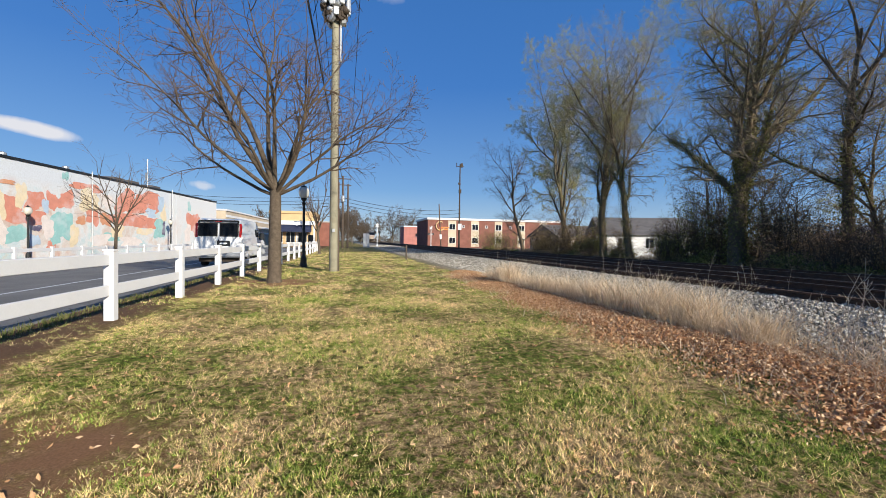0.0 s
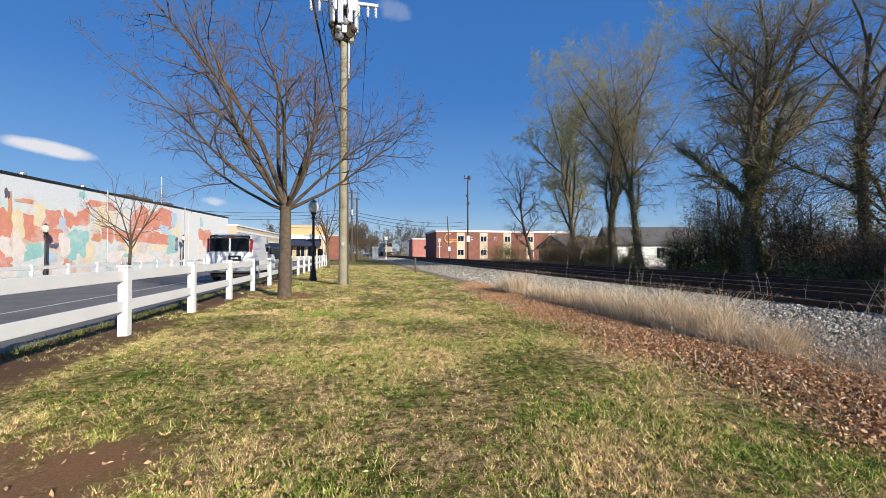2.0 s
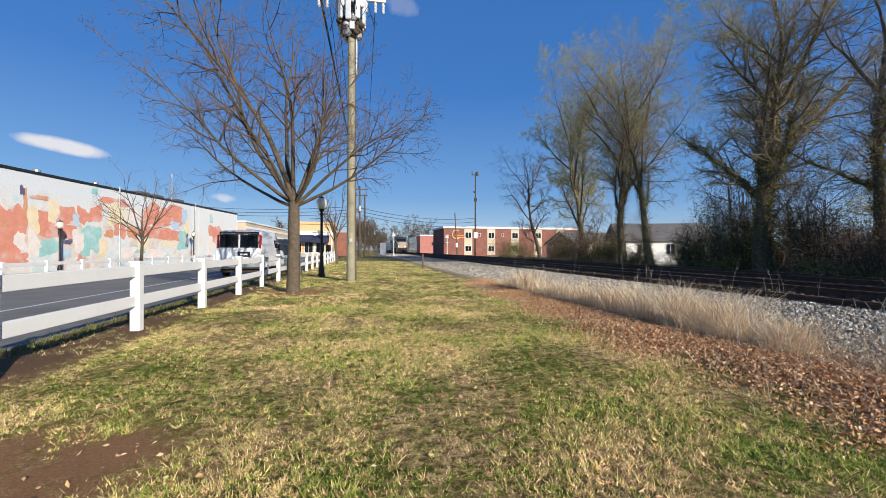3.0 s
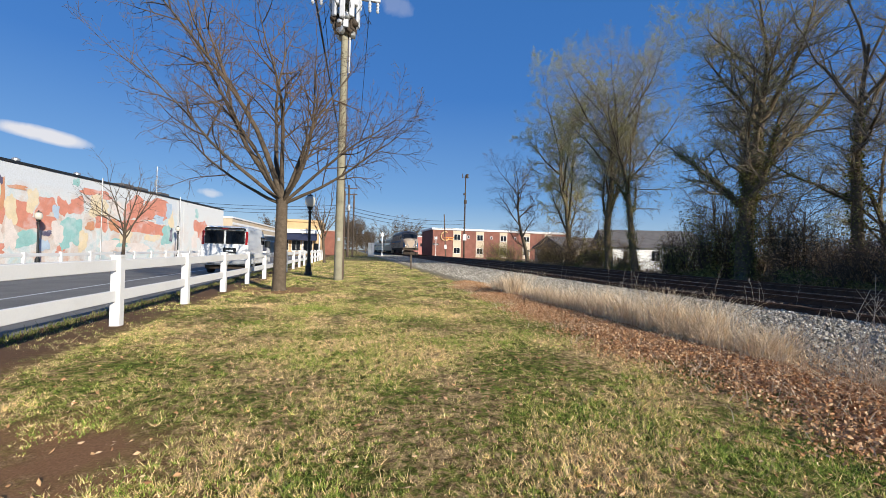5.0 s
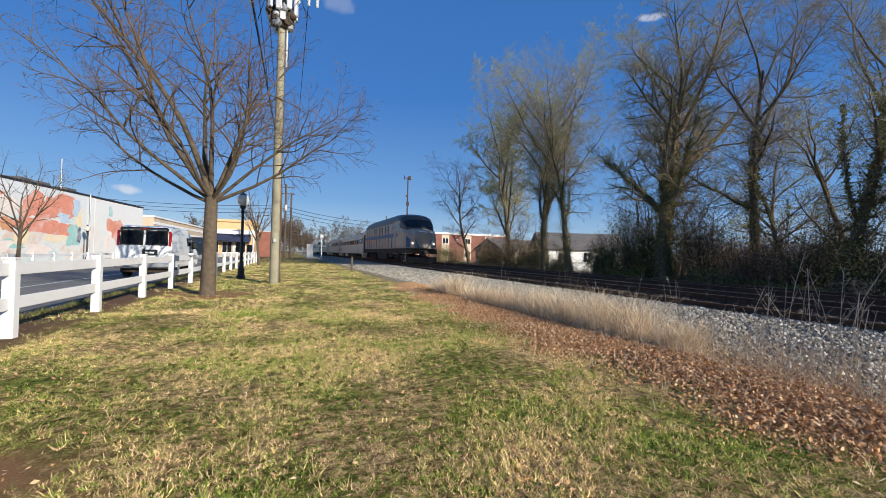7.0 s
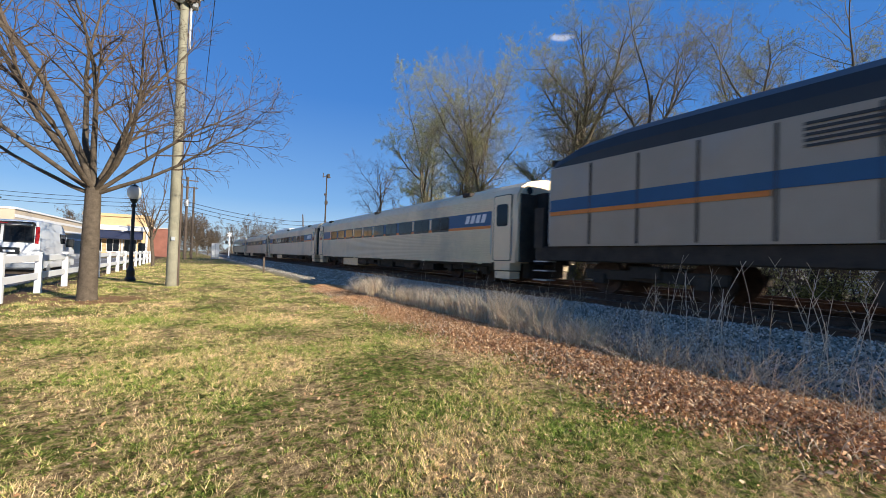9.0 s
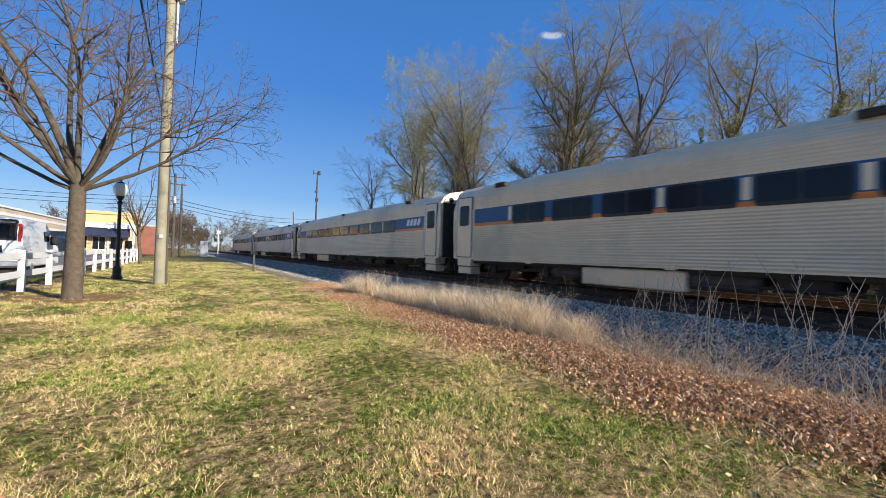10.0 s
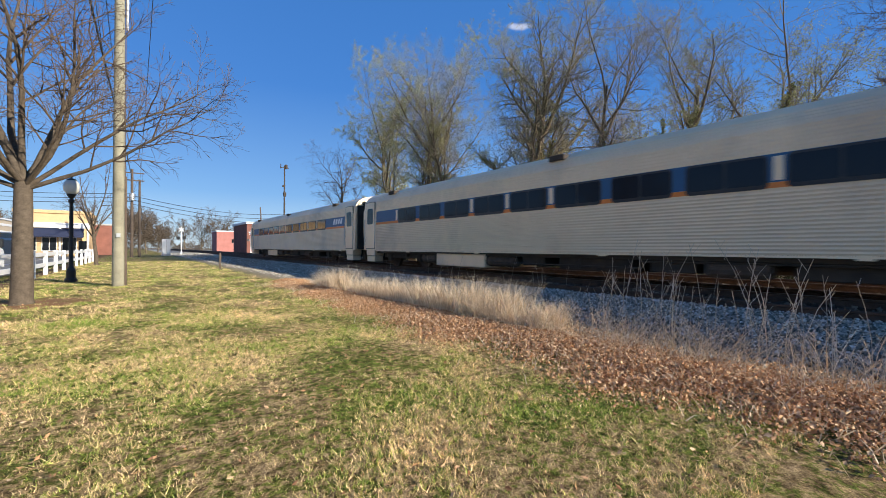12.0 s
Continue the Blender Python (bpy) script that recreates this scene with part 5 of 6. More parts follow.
up = thing("utility_pole", pose(-0.40, 16.0, 0), "tall wooden utility pole crowded with pale insulators and cable gear", "utility pole")
part("pole", turned([(0.165, -0.2), (0.16, 0.1), (0.145, 4.0), (0.13, 8.0), (0.12, 12.6)], 14), "pole_wood", up, smooth=True)
part("ground_wire", tube([(0.165, -0.05, 0.0), (0.16, -0.05, 4.0), (0.15, -0.05, 9.2)], 0.012, 5), "copper", up)
part("ground_plate", boxes((-0.05, -0.195, 1.5, 0.05, -0.165, 1.62)), "steel", up)
part("conduit", tube([(0.19, 0.0, 7.9), (0.19, 0.0, 9.7)], 0.035, 8), "insulator", up)
g = random.Random(4)
for i in range(9):
    a = i * 2 * math.pi / 9
    r_, z = 0.40 + 0.06 * (i % 3), 9.55 + 0.17 * (i % 2)
    c = part("cutout", turned([(0.05, 0), (0.11, 0.03), (0.13, 0.12), (0.09, 0.16), (0.13, 0.22), (0.09, 0.27), (0.12, 0.33), (0.05, 0.38)], 9), ("insulator", "steel", "under")[i % 3], up, "pale ribbed insulator")
    c.matrix_basis = pose(r_ * math.cos(a), r_ * math.sin(a), z, 35 * math.sin(a), -35 * math.cos(a), 0)
for i in range(9):
    a = i * 2 * math.pi / 9 + 0.3
    c = part("antenna_panel", boxes((-0.10, -0.05, 0, 0.10, 0.05, 1.25), bevel=0.025), "insulator", up, "pale upright antenna panel")
    c.matrix_basis = pose(0.50 * math.cos(a), 0.50 * math.sin(a), 9.72 + 0.1 * (i % 2), 0, 0, math.degrees(a) + 90)
    part("panel_bracket", boxes((0.12, -0.02, 0.35, 0.52, 0.02, 0.40), (0.12, -0.02, 0.95, 0.52, 0.02, 1.0)), "steel", up).matrix_basis = pose(0, 0, 9.62, 0, 0, math.degrees(a))
    part("radio_unit", boxes((-0.10, -0.07, 0, 0.10, 0.07, 0.36), bevel=0.015), "under" if i % 3 else "steel", up, "dark radio unit").matrix_basis = pose(0.36 * math.cos(a + 0.3), 0.36 * math.sin(a + 0.3), 9.42, 0, 0, math.degrees(a) + 105)
for i in range(6):
    a = i * math.pi / 3
    c = part("switch_drum", turned([(0.10, -0.1), (0.15, -0.08), (0.15, 0.08), (0.10, 0.1)], 10), "under" if i % 2 else "steel", up)
    c.matrix_basis = pose(0.30 * math.cos(a), 0.30 * math.sin(a), 9.38 + 0.08 * (i % 2), 90, 0, math.degrees(a) + 90)
for i in range(8):
    a = i * math.pi / 4 + 0.2
    part("jumper_cable", tube([(0.35 * math.cos(a), 0.35 * math.sin(a), 9.9), (0.75 * math.cos(a), 0.75 * math.sin(a), 10.3 + 0.15 * g.random()), (1.0 * math.cos(a), 0.8 * math.sin(a), 10.0 - 0.4 * g.random())], 0.014, 5), "black", up)
for z in (10.75, 11.9):
    arm = part("crossarm", boxes((-1.3, -0.06, z, 1.3, 0.06, z + 0.12), bevel=0.01), "insulator" if z < 11 else "old_wood", up)
    for x in (-1.2, -0.9, -0.55, 0.55, 0.9, 1.2):
        part("insulator", turned([(0.03, -0.42), (0.07, -0.36), (0.04, -0.3), (0.07, -0.24), (0.04, -0.18), (0.07, -0.12), (0.03, 0.0)], 8, at=(x, 0, z)), "insulator", arm)
for i, (x, dz) in enumerate(((-0.3, 0.0), (0.05, 0.2), (0.32, 0.05))):
    part("transformer_can", turned([(0.12, 0), (0.15, 0.03), (0.15, 0.5), (0.10, 0.56)], 12, at=(x, -0.28, 10.25 + dz)), "insulator", up, "white fuse can")
part("riser_pipe", tube([(0.17, 0.12, 0.0), (0.16, 0.12, 3.4)], 0.04, 8), "old_wood", up)


def cable(points, r, label, sag=0.0, mat="black"):
    p0, p1 = Vector(points[0]), Vector(points[1])
    pts = [p0.lerp(p1, i / 16) - Vector((0, 0, sag * 4 * (i / 16) * (1 - i / 16))) for i in range(17)]
    ob = part("overhead_cable", tube(pts, r, 5), mat)
    return tagged(ob, label, "cable")


cable(((-0.3, 62.0, 9.6), (-2.1, -12.0, 10.4)), 0.045, "thick black overhead cable above the lawn", 0.0)
cable(((0.5, 16.0, 10.7), (0.45, 63.5, 9.0)), 0.014, "thin black wire between the poles", 0.3)
cable(((-1.2, 16.0, 10.4), (-1.2, 62.0, 9.4)), 0.014, "thin black wire between the poles", 0.3)
cable(((-0.9, 16.0, 10.4), (-0.7, 62.0, 9.4)), 0.014, "thin black wire between the poles", 0.3)


# ---------- shrubs and undergrowth ----------
def shrub(at, rad, h, seed, label, leaf="brush", count=1500, size=0.07, stems=26):
    rg = np.random.default_rng(seed)
    th = thing("shrub", pose(*at), label, "shrub", "undergrowth beyond the tracks")
    limbs = []
    for i in range(stems):
        a, s = rg.uniform(0, 2 * np.pi), rg.uniform(0.2, 1)
        p = Vector((rg.normal(0, rad * 0.3), rg.normal(0, rad * 0.3), -0.05))
        d = Vector((math.cos(a) * rad * s, math.sin(a) * rad * s, h * rg.uniform(0.6, 1.15)))
        pts = [p + d * f + Vector((rg.normal(0, 0.08), rg.normal(0, 0.08), -0.3 * rad * s * f * f)) for f in (0, 0.3, 0.6, 0.85, 1.0)]
        limbs.append((pts, [0.02, 0.016, 0.012, 0.008, 0.004], 0))
        for _ in range(7):
            q = pts[1].lerp(pts[4], rg.random())
            e = q + Vector(rg.normal(0, 0.4, 3)) * h * 0.28
            limbs.append(([q, q.lerp(e, 0.5) + Vector(rg.normal(0, 0.05, 3)), e], [0.008, 0.006, 0.003], 0))
    v, f = tube_arrays(limbs, [3])
    obj("stem", v, f, "twig", th, "tangled bare stems")
    lobes = rg.normal(0, 1, (9, 3)) * [rad * 0.5, rad * 0.5, h * 0.18] + [0, 0, h * 0.42]
    P = lobes[rg.integers(0, 9, count)] + np.clip(rg.normal(0, 1, (count, 3)), -1.5, 1.5) * [rad * 0.28, rad * 0.28, h * 0.17]
    P = P[P[:, 2] > 0]
    v, f = cards(P, size, rg, 1.0, 1.2)
    obj("foliage", v, f, leaf, th)
    return th


g = random.Random(12)
yy = -14.0
j = 0
while yy < 56:
    leaf = g.choice(["brush", "brush", "ivy", "bud_red", "bud_red"])
    shrub((g.uniform(18.9, 20.4), yy, -0.18), g.uniform(0.7, 1.2), g.uniform(0.5, 1.25), 100 + j, {"brush": "olive-brown tangled shrub on the railway bank", "ivy": "dark green ivy-grown shrub on the railway bank", "bud_red": "bare reddish-brown brambles on the railway bank"}[leaf], leaf, 2000 if leaf != "bud_red" else 700, 0.045)
    yy += g.uniform(1.2, 2.1)
    j += 1
for (x_, y_, r_, h_, lf) in ((20.2, 20.0, 1.3, 4.6, "ivy"), (20.0, 22.0, 1.3, 2.6, "ivy"), (20.8, 18.7, 0.9, 5.4, "brush"), (20.4, 15.4, 0.8, 4.2, "brush"), (20.3, 7.2, 1.5, 2.6, "bud"), (20.2, 10.8, 1.3, 3.2, "brush"), (20.6, 14.3, 1.6, 3.4, "bud_red"), (20.0, 12.4, 1.3, 2.8, "bud_red"), (20.6, 8.6, 1.4, 3.4, "brush"), (20.2, 5.4, 1.5, 3.2, "bud"), (20.8, 3.0, 1.5, 3.6, "bud_red"), (20.0, -1.0, 1.8, 3.6, "brush"), (20.4, 26.9, 1.1, 1.6, "brush"), (20.6, 31.5, 1.2, 2.0, "ivy"), (20.0, 35.0, 1.4, 3.4, "brush"), (20.4, 39.0, 1.4, 3.0, "brush"), (22.0, 43.0, 1.6, 3.6, "brush"), (21.5, 52.0, 1.8, 3.2, "ivy"), (22.0, 60.0, 2.2, 3.6, "ivy")):
    shrub((x_, y_, -0.2), r_, h_, 300 + int(y_ * 10), "tall tangle of vines and brush against the trees", lf, 4200 if lf == "ivy" else 2400, 0.046, 64)

g = random.Random(31)
for i in range(30):
    y_ = g.uniform(-12, 44)
    if 26.5 < y_ < 33.0:
        continue
    lf = g.choice(["bud_red", "brush", "brush", "bud_red", "ivy"])
    shrub((g.uniform(21.8, 25.5), y_, -0.22), g.uniform(1.2, 1.9), g.uniform(1.6, 3.2), 500 + i, {"brush": "olive-brown thicket between the trees", "ivy": "dark evergreen bush between the trees", "bud_red": "leggy bare reddish-brown thicket between the trees"}[lf], lf, 2600 if lf == "ivy" else 1500, 0.042, 50)


# ---------- buildings ----------
def window_unit(parent, m, w, h, frame_mat="sign_white", sill=True, cols=2):
    t = 0.06
    fr = part("window", boxes((-w / 2, -0.03, 0, -w / 2 + t, 0.05, h), (w / 2 - t, -0.03, 0, w / 2, 0.05, h), (-w / 2 + t, -0.03, 0, w / 2 - t, 0.05, t), (-w / 2 + t, -0.03, h - t, w / 2 - t, 0.05, h), *[(-w / 2 + w * i / cols - 0.025, -0.025, t, -w / 2 + w * i / cols + 0.025, 0.045, h - t) for i in range(1, cols)]), frame_mat, parent)
    fr.matrix_basis = m
    for i in range(cols):
        a = -w / 2 + w * i / cols + 0.03
        part("pane", boxes((a, 0.0, t, a + w / cols - 0.06, 0.03, h - t)), "glass", fr)
    if sill:
        part("sill", boxes((-w / 2 - 0.06, -0.10, -0.06, w / 2 + 0.06, 0.05, -0.004)), "concrete", fr)
    return fr


# painted warehouse
ang = math.degrees(math.atan2(0.12, 1.0))
wh = thing("painted_warehouse", pose(-24.4, 3.0, -0.45, 0, 0, -ang), "long low warehouse with a faded coral, teal and cream mural", "building")
part("wall", boxes((-14, 0, 0, 0, 49.4, 6.55)), "mural", wh, "white wall painted with coral and teal shapes")
CORAL = [(27.1, 2.64, 0.86, 1.91), (25.4, 2.2, 0.7, 1.6), (29.3, 3.57, 0.76, 0.53), (30.5, 2.87, 1.38, 0.51), (31.2, 4.03, 0.73, 0.65), (32.6, 4.15, 0.42, 0.64), (33.9, 4.35, 0.69, 0.66), (36.0, 5.57, 1.44, 0.33), (40.8, 4.85, 1.36, 0.97), (44.1, 5.0, 2.6, 0.99), (42.2, 3.18, 4.13, 0.56), (53.6, 3.43, 1.5, 1.28), (27.4, 1.03, 0.81, 0.32), (32.5, 0.97, 0.42, 0.34), (36.5, 3.52, 0.67, 0.86), (54.7, 1.65, 0.94, 1.02)]
TEAL = [(29.8, 1.76, 0.79, 0.54), (33.6, 2.48, 0.85, 1.05), (32.8, 1.61, 0.43, 0.6), (33.8, 6.15, 0.29, 0.31), (46.2, 2.55, 1.1, 0.85), (38.8, 1.62, 1.07, 0.41), (52.4, 5.4, 0.4, 0.5), (24.2, 1.4, 0.8, 0.9)]
CREAM = [(28.6, 3.63, 0.4, 0.81), (30.1, 4.33, 0.4, 0.78), (36.2, 4.55, 1.12, 0.76), (34.6, 1.7, 0.48, 0.72), (39.6, 2.14, 0.8, 0.52), (43.6, 2.2, 1.17, 0.34), (46.8, 4.4, 0.5, 1.0), (24.0, 4.2, 0.6, 0.8)]
PALE = [(27.7, 2.13, 0.37, 0.57), (28.6, 1.97, 0.36, 0.96), (32.2, 2.24, 0.47, 0.75), (38.2, 4.73, 0.74, 0.5), (37.4, 1.37, 0.99, 0.49), (41.5, 1.2, 1.6, 0.4), (44.6, 3.9, 0.8, 0.3), (52.0, 2.2, 0.7, 0.9)]
POWDER = [(31.1, 1.32, 0.38, 0.4), (32.0, 3.77, 0.25, 0.5), (44.6, 4.1, 0.82, 0.4), (46.4, 5.2, 0.6, 0.7)]
PLUM = [(31.3, 2.17, 0.34, 0.2), (46.9, 2.58, 0.3, 0.63), (27.8, 5.36, 0.16, 0.3)]
OCHRE = [(28.0, 4.5, 0.16, 0.9), (29.0, 5.05, 0.7, 0.12), (35.3, 2.9, 0.5, 0.3), (38.0, 3.1, 0.6, 0.5), (26.6, 3.2, 0.3, 0.2)]
mg = random.Random(8)
for layer, (key, shapes) in enumerate((("coral", CORAL), ("teal", TEAL), ("cream", CREAM), ("pale", PALE), ("powder", POWDER), ("ochre", OCHRE), ("plum", PLUM))):
    for k_, (my, mz, a_, b_) in enumerate(shapes):
        bm = bmesh.new()
        ph = [mg.uniform(0, 6.28) for _ in range(4)]
        ring = []
        for i in range(44):
            q = 2 * math.pi * i / 44
            sq = (abs(math.cos(q)) ** 4 + abs(math.sin(q)) ** 4) ** -0.25
            rr = sq * (1 + 0.16 * math.sin(2 * q + ph[0]) + 0.13 * math.sin(3 * q + ph[1]) + 0.09 * math.sin(5 * q + ph[2]) + 0.06 * math.sin(9 * q + ph[3]))
            ring.append(bm.verts.new((0.004 + 0.004 * layer + 0.0002 * k_, my + a_ * rr * math.cos(q), max(0.2, mz + b_ * rr * math.sin(q)))))
        bm.faces.new(ring)
        part("painted_shape", bm, "paint_" + key, wh)
part("end_panel", boxes((0.003, 49.45, 0, -0.5, 59.9, 6.5)), "mural", wh)
part("roof", boxes((-14.1, -0.1, 6.555, -0.5, 59.9, 6.62)), "roofing", wh)
part("coping", boxes((-0.6, -0.1, 6.56, 0.10, 59.95, 6.72), bevel=0.02), "black", wh, "dark metal roof edge")
for y in (36.3, 48.3):
    part("downpipe", tube([(0.16, y, 0), (0.16, y, 6.9)], 0.05, 8), "steel", wh)
for y, z in ((14.0, 0.4), (20.0, 0.35), (30.0, 0.3), (35.2, 0.3)):
    part("roof_vent", turned([(0.12, 0), (0.12, z), (0.22, z + 0.02), (0.22, z + 0.16), (0.05, z + 0.24)], 10, at=(-1.0, y, 6.6)), "steel", wh)
for y in (41.0, 43.2, 47.0):
    part("roof_unit", boxes((-2.6, y, 6.6, -1.2, y + 1.6, 7.2), bevel=0.04), "roofing", wh)
part("antenna", tube([(-1.2, 46.2, 6.6), (-1.2, 46.2, 9.8)], 0.04, 6), "steel", wh)
part("antenna_arm", boxes((-1.23, 45.9, 8.3, -1.17, 46.5, 8.36), (-1.25, 45.9, 7.6, -1.15, 46.0, 8.3)), "steel", wh)

bg = thing("beige_building", pose(-17.0, 66.0, -0.45, 0, 0, -2), "low beige building with pale horizontal bands", "building")
part("wall", boxes((-10, 0, 0, 0, 30, 5.7)), "beige", bg)
for z in (2.6, 3.7, 4.8):
    part("band", boxes((-0.05, 0.1, z, 0.06, 29.9, z + 0.35)), "siding", bg)
part("roof", boxes((-10.1, -0.1, 5.71, 0.15, 30.1, 5.95), bevel=0.02), "siding", bg)

sh = thing("corner_shop", pose(-9.0, 76.0, -0.3), "tan stucco corner shop with navy awning and pale blue front", "building")
part("wall", boxes((-3.6, 0, 0, 3.9, 12, 6.2)), "tan", sh)
part("fascia", boxes((-3.7, -0.25, 4.05, 3.95, -0.003, 4.75), bevel=0.02), "siding", sh)
part("cornice", boxes((-3.75, -0.2, 6.0, 4.05, 12.1, 6.45), bevel=0.05), "tan", sh)
bm = prism([(-0.003, 4.0), (-0.003, 2.9), (-1.5, 2.75), (-1.5, 2.95)], -2.9, 3.3)
bmesh.ops.rotate(bm, verts=bm.verts, matrix=Matrix.Rotation(radians(90), 3, "Z"))
bmesh.ops.transform(bm, verts=bm.verts, matrix=Matrix.Diagonal((-1, 1, 1, 1)))
part("awning", bm, "awning", sh, "navy canvas awning")
for x in (-2.2, -0.2, 1.8):
    window_unit(sh, pose(x, -0.02, 0.9), 1.5, 1.9)
part("door", boxes((2.75, -0.06, 0, 3.6, 0.02, 2.3), bevel=0.02), "glass", sh)
for x in (-3.3, 0.85, 3.75):
    part("column", boxes((x - 0.12, -0.14, 0, x + 0.12, -0.003, 4.0), bevel=0.015), "siding", sh)
bk = thing("brick_annex", pose(-2.9, 84.0, -0.2), "plain red brick building behind the shop", "building")
part("wall", boxes((-4.0, 0, 0, 1.0, 10, 4.8)), "brick", bk)
part("roof", boxes((-4.1, -0.1, 4.81, 1.1, 10.1, 5.0)), "concrete", bk)

ap = thing("brick_apartments", pose(18.3, 91.0, -0.2), "two-storey red brick apartment block with tan window bays", "building")
part("wall", boxes((0, 0, 0, 34, 14, 6.3)), "brick", ap)
part("roof", boxes((-0.25, -0.25, 6.31, 34.2, 14.2, 6.75), bevel=0.03), "siding", ap, "white roof edge")
for x in (5.7, 11.2, 17.0, 22.8, 28.5):
    bay = part("bay", boxes((x - 0.95, -0.07, 0.2, x + 0.95, -0.003, 6.2)), "beige", ap, "tan window bay")
    for z in (1.0, 4.1):
        window_unit(ap, pose(x, -0.10, z), 1.5, 1.35)
for x, z in ((8.4, 4.6), (14.0, 4.6), (20.0, 4.6)):
    window_unit(ap, pose(x, -0.02, z), 0.5, 0.6, cols=1)
sg = part("sign_ring", tube([(2.9 + 1.0 * math.cos(radians(a)), -0.12, 4.9 + 1.0 * math.sin(radians(a))) for a in range(60, 331, 18)], 0.13, 6), "tan", ap, "curved orange sign shape")
part("sign_bar", boxes((2.6, -0.16, 4.5, 4.9, -0.09, 4.72), (2.6, -0.16, 4.05, 4.7, -0.09, 4.3)), "orange", ap)

pk = thing("pink_building", pose(21.2, 150.0, -0.2), "distant pink brick building with dark windows", "building")
part("wall", boxes((0, 0, 0, 14, 10, 6.6)), "brick_pink", pk)
part("roof", boxes((-0.2, -0.2, 6.61, 14.2, 10.2, 6.95)), "siding", pk)
for x in (5.0, 6.8):
    window_unit(pk, pose(x, -0.05, 3.0), 1.3, 1.2, "loco_dark")


def house(m, w, d, h, rise, label, wall="siding", hip=False):
    th = thing("house", m, label, "house", "houses beyond the tracks")
    part("wall", boxes((-w / 2, -d / 2, 0, w / 2, d / 2, h)), wall, th)
    bm = bmesh.new()
    o = 0.45
    pts = [(-w / 2 - o, -d / 2 - o, h - 0.1), (w / 2 + o, -d / 2 - o, h - 0.1), (w / 2 + o, d / 2 + o, h - 0.1), (-w / 2 - o, d / 2 + o, h - 0.1)]
    r = w * 0.28 if hip else -o
    top = [(-w / 2 + r, 0, h + rise), (w / 2 - r, 0, h + rise)]
    vs = [bm.verts.new(p) for p in pts + top]
    for q in ((0, 1, 5, 4), (2, 3, 4, 5), (3, 0, 4), (1, 2, 5), (3, 2, 1, 0)):
        bm.faces.new([vs[i] for i in q])
    part("roof", bm, "shingle", th, "grey shingle roof")
    if not hip:
        bm = bmesh.new()
        for s in (-1, 1):
            bm.faces.new([bm.verts.new(p) for p in ((s * (w / 2 + 0.003), -d / 2, h - 0.1), (s * (w / 2 + 0.003), d / 2, h - 0.1), (s * (w / 2 + 0.003), 0, h + rise - 0.25))])
        part("gable", bm, wall, th)
    for x in (-w * 0.3, 0.0, w * 0.3):
        window_unit(th, pose(x, -d / 2 - 0.02, 1.1), 1.0, 1.2)
    for y in (-d * 0.22, d * 0.22):
        window_unit(th, pose(-w / 2 - 0.02, y, 1.1, 0, 0, -90), 1.0, 1.2)
    return th


house(pose(33.5, 41.5, -0.4, 0, 0, -20), 9.5, 7.5, 2.7, 2.0, "white clapboard bungalow with grey shingle roof")
house(pose(44.0, 23.5, -0.6, 0, 0, -75), 13, 9, 2.3, 1.4, "white house with a broad hipped grey roof", hip=True)
house(pose(44.0, 7.0, -0.4, 0, 0, -80), 10, 8, 2.4, 1.6, "pale house half hidden by trees")
house(pose(34.0, 58.0, -0.4, 0, 0, 10), 9, 7, 2.6, 1.8, "small pale house behind shrubs", wall="beige")

# ---------- crossing and poles ----------
mast = thing("radio_mast", pose(18.2, 64.5, 0.1), "tall dark steel mast with small antennas beside the tracks", "mast")
part("pole", turned([(0.16, 0), (0.13, 6), (0.09, 13.7)], 10), "under", mast)
for q in ((-0.6, -0.05, 13.3, 0.6, 0.05, 13.4), (-0.62, -0.06, 13.2, -0.52, 0.06, 13.9), (0.1, -0.15, 13.2, 0.42, 0.15, 13.85), (-0.14, -0.14, 9.0, 0.24, 0.2, 9.6), (-0.3, -0.1, 10.4, 0.1, 0.1, 10.7)):
    part("antenna", boxes(q, bevel=0.01), "under", mast)
part("meter_box", boxes((-0.3, -0.35, 3.0, 0.3, -0.12, 4.0), bevel=0.02), "steel", mast)
lp = thing("leaning_pole", pose(17.9, 76.0, 0.1, 0, -3.5, 0), "leaning old wooden pole with a white sign plate", "pole")
part("pole", turned([(0.13, -0.3), (0.10, 8.2)], 9), "old_wood", lp)
part("plate", boxes((-0.2, -0.16, 1.6, 0.2, -0.13, 2.4)), "sign_white", lp)
tp = thing("twin_pole", pose(-0.3, 62.0, 0), "dark wooden pole with crossarms and transformer", "utility pole")
part("pole", turned([(0.17, -0.2), (0.13, 10.6)], 10), "old_wood", tp)
part("second_pole", turned([(0.15, -0.2), (0.12, 9.6)], 10, at=(0.75, 1.5, 0)), "old_wood", tp)
for z in (9.2, 10.1):
    part("crossarm", boxes((-1.2, -0.06, z, 1.2, 0.06, z + 0.12)), "old_wood", tp)
part("transformer", turned([(0.24, 6.8), (0.26, 6.85), (0.26, 7.6), (0.15, 7.7)], 12, at=(0.0, -0.42, 0)), "steel", tp)
for i, (z, dz) in enumerate(((7.4, 0), (6.9, 0), (6.4, 0))):
    cable(((-0.3, 62.0, z), (24.0, 84.0, z + 0.6 - 0.3 * i)), 0.035, "sagging black cable crossing above the tracks", 0.9)
    cable(((-0.3, 62.0, z + 0.3), (-30.0, 70.0, z + 0.8)), 0.03, "black cable running from pole to pole", 0.7)
cb = thing("signal_cabinet", pose(3.6, 71.0, 0.0), "silver railway signal cabinet beside the crossing", "cabinet")
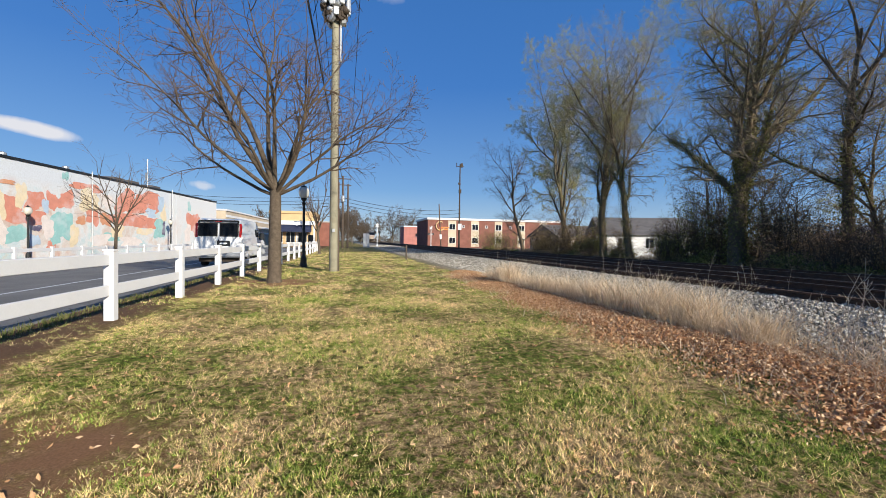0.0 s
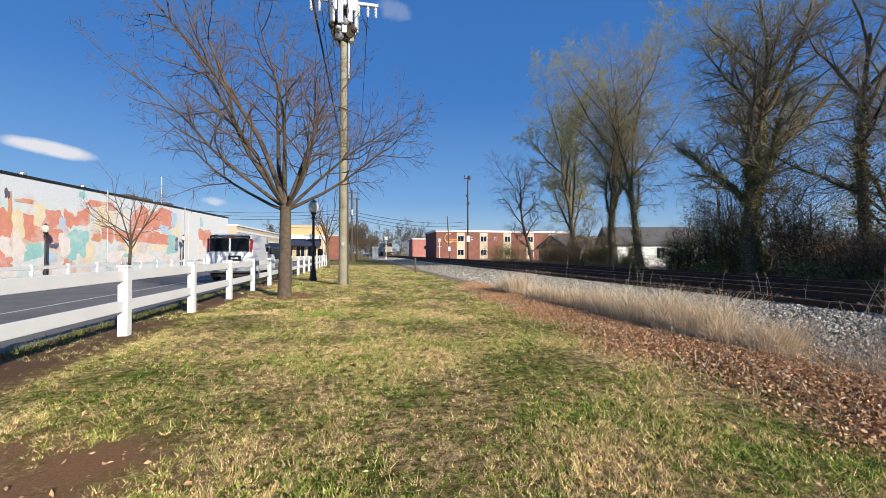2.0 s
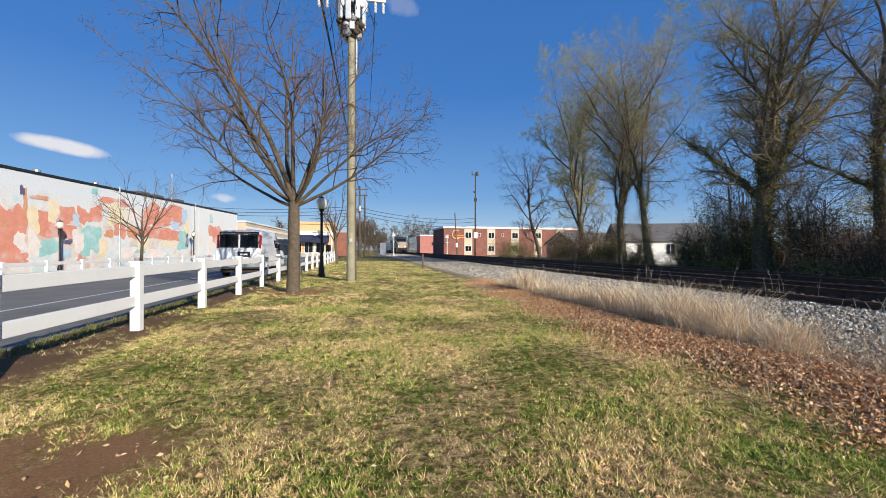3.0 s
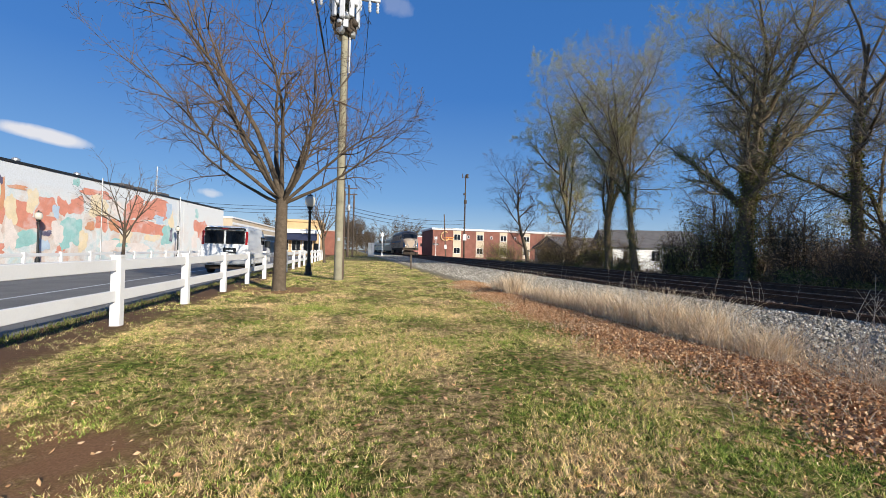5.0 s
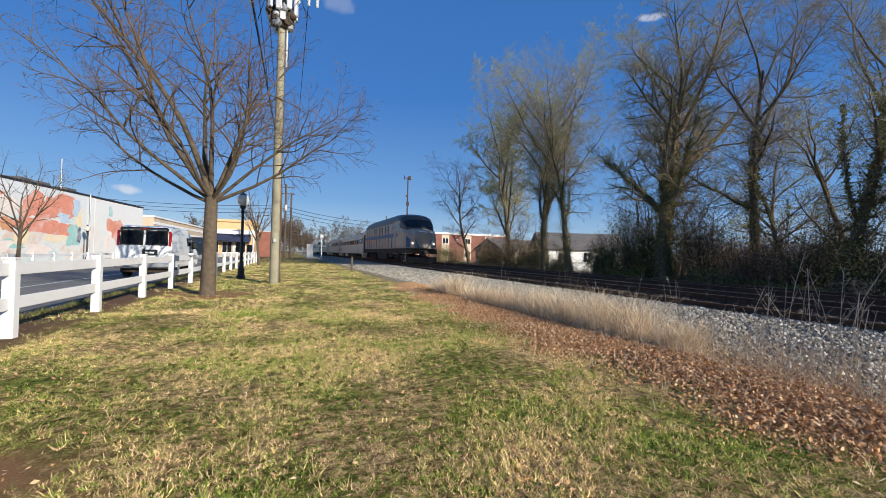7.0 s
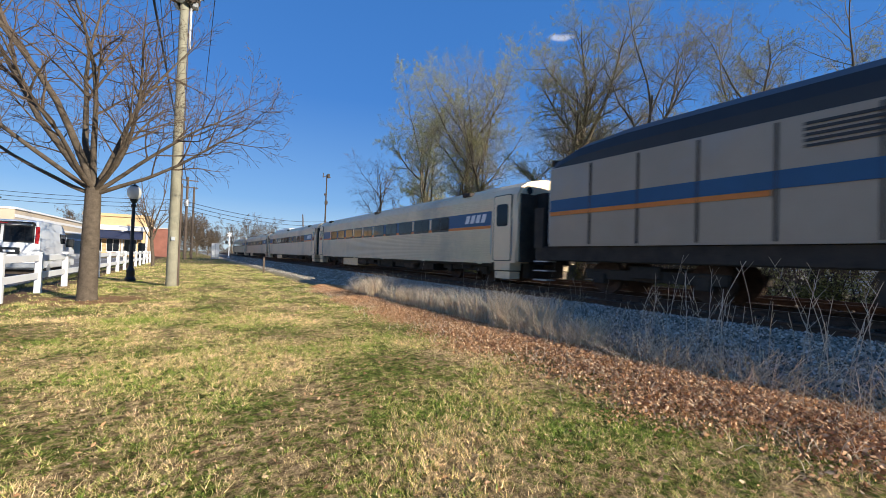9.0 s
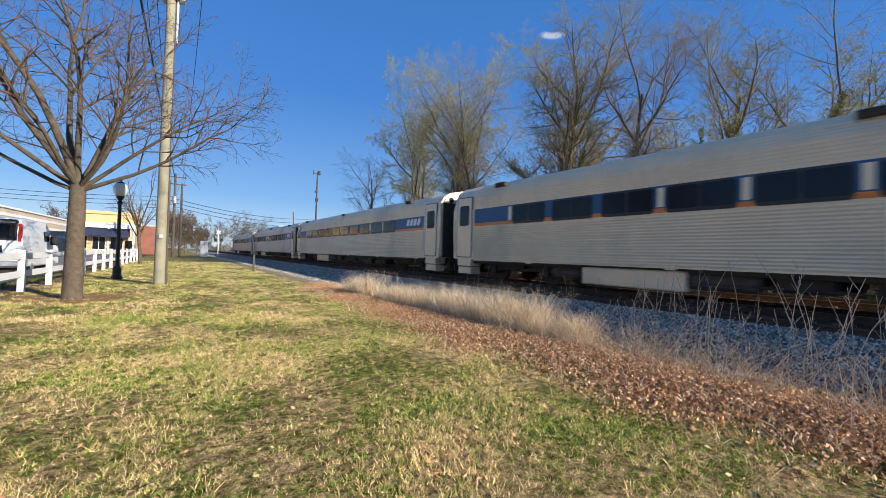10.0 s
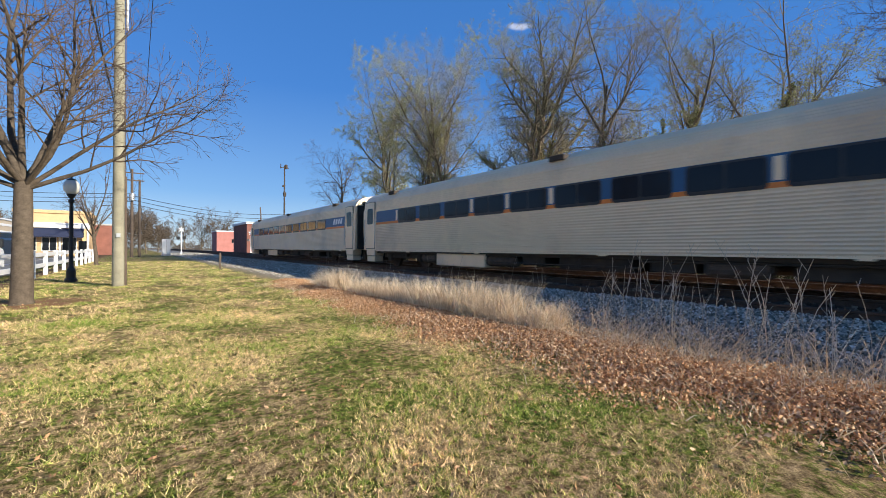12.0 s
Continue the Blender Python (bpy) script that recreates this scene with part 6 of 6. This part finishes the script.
part("cabinet", boxes((-0.5, -0.45, 0.25, 0.5, 0.45, 2.35), bevel=0.03), "cabinet", cb)
part("base", boxes((-0.55, -0.5, -0.1, 0.55, 0.5, 0.24)), "concrete", cb)
part("door_seam", boxes((-0.012, -0.458, 0.35, 0.012, -0.452, 2.25)), "under", cb)


def crossing_signal(m):
    th = thing("crossing_signal", m, "white level-crossing mast with crossbuck and dark lamps", "crossing signal", "crossing signals")
    part("mast", turned([(0.16, 0), (0.16, 0.3), (0.07, 0.35), (0.06, 4.4)], 10), "siding", th)
    for a in (38, -38):
        c = part("crossbuck", boxes((-0.42, -0.09, -0.08, 0.42, -0.065, 0.08)), "sign_white", th, "white crossbuck board")
        c.matrix_basis = pose(0, -0.01 if a > 0 else -0.04, 3.9, 0, a, 0)
    for x in (-0.42, 0.42):
        c = part("lamp", turned([(0.26, 0), (0.26, 0.03), (0.13, 0.05), (0.13, 0.2)], 12), "black", th)
        c.matrix_basis = pose(x, -0.12, 2.6, 90, 0, 0)
    part("lamp_bar", boxes((-0.5, -0.06, 2.56, 0.5, 0.06, 2.64)), "siding", th)
    return th


cs = crossing_signal(pose(5.9, 77.0, 0.1))
copy_thing(cs, pose(17.8, 85.0, 0.1, 0, 0, 180))
st = thing("marker_stake", pose(3.85, 26.0, 0), "weathered grey wooden stake in the grass", "stake")
part("stake", boxes((-0.05, -0.04, -0.1, 0.05, 0.04, 0.92), bevel=0.008), "old_wood", st)

# ---------- far woods ----------
far_rules = [L(length=6.0, seg=5, wob=0.05, taper=0.6), L(len=1.0, n=10, ang=36, up=0.05, seg=6, lo=0.15, rad=0.42, taper=0.85), L(len=0.5, n=8, ang=38, up=0.04, seg=5, lo=0.12, rad=0.45), L(len=0.5, n=8, ang=38, up=0.03, seg=3, lo=0.1, rad=0.5)]
for i, (x_, y_, k_) in enumerate(((2.0, 112, 0.75), (-0.5, 106, 0.8), (4.8, 128, 0.6), (0.6, 120, 0.9), (17, 205, 1.35), (24, 212, 1.5), (30, 206, 1.45), (36, 215, 1.3), (10, 190, 0.8), (-14, 150, 1.1), (-24, 140, 1.1))):
    rr = [dict(far_rules[0], length=6.0 * k_)] + far_rules[1:]
    tree((x_, y_, -0.1), 0.22 * k_, rr, 40 + i, "distant bare tree with brownish twigs beyond the crossing", bark="bark_grey", twig="twig", buds="far_twig", bud_size=0.16, bud_per=5, group="far trees")
rg = np.random.default_rng(77)
k = 90000
side = rg.uniform(0, 1, k) < 0.6
px = np.where(side, 64 + rg.normal(0, 4, k), rg.uniform(-120, 140, k))
py = np.where(side, rg.uniform(-60, 170, k), 262 + rg.normal(0, 5, k))
run = np.where(side, py, px)
hh = np.where(side, 6.0, 8.5) * (0.62 + 0.22 * np.sin(run * 0.21) + 0.12 * np.sin(run * 0.57 + 1) + 0.10 * np.sin(run * 1.3))
v, f = cards(np.stack([px, py, hh * rg.uniform(0, 1, k) ** 0.9 - 0.3], 1), np.where(side, 0.17, 0.42) * rg.uniform(0.6, 1.3, k), rg, 1.0, 0.5)
tagged(obj("far_woods", v, f, "far_twig"), "hazy brown line of distant bare woods", "woods", kind="stuff")

motions()
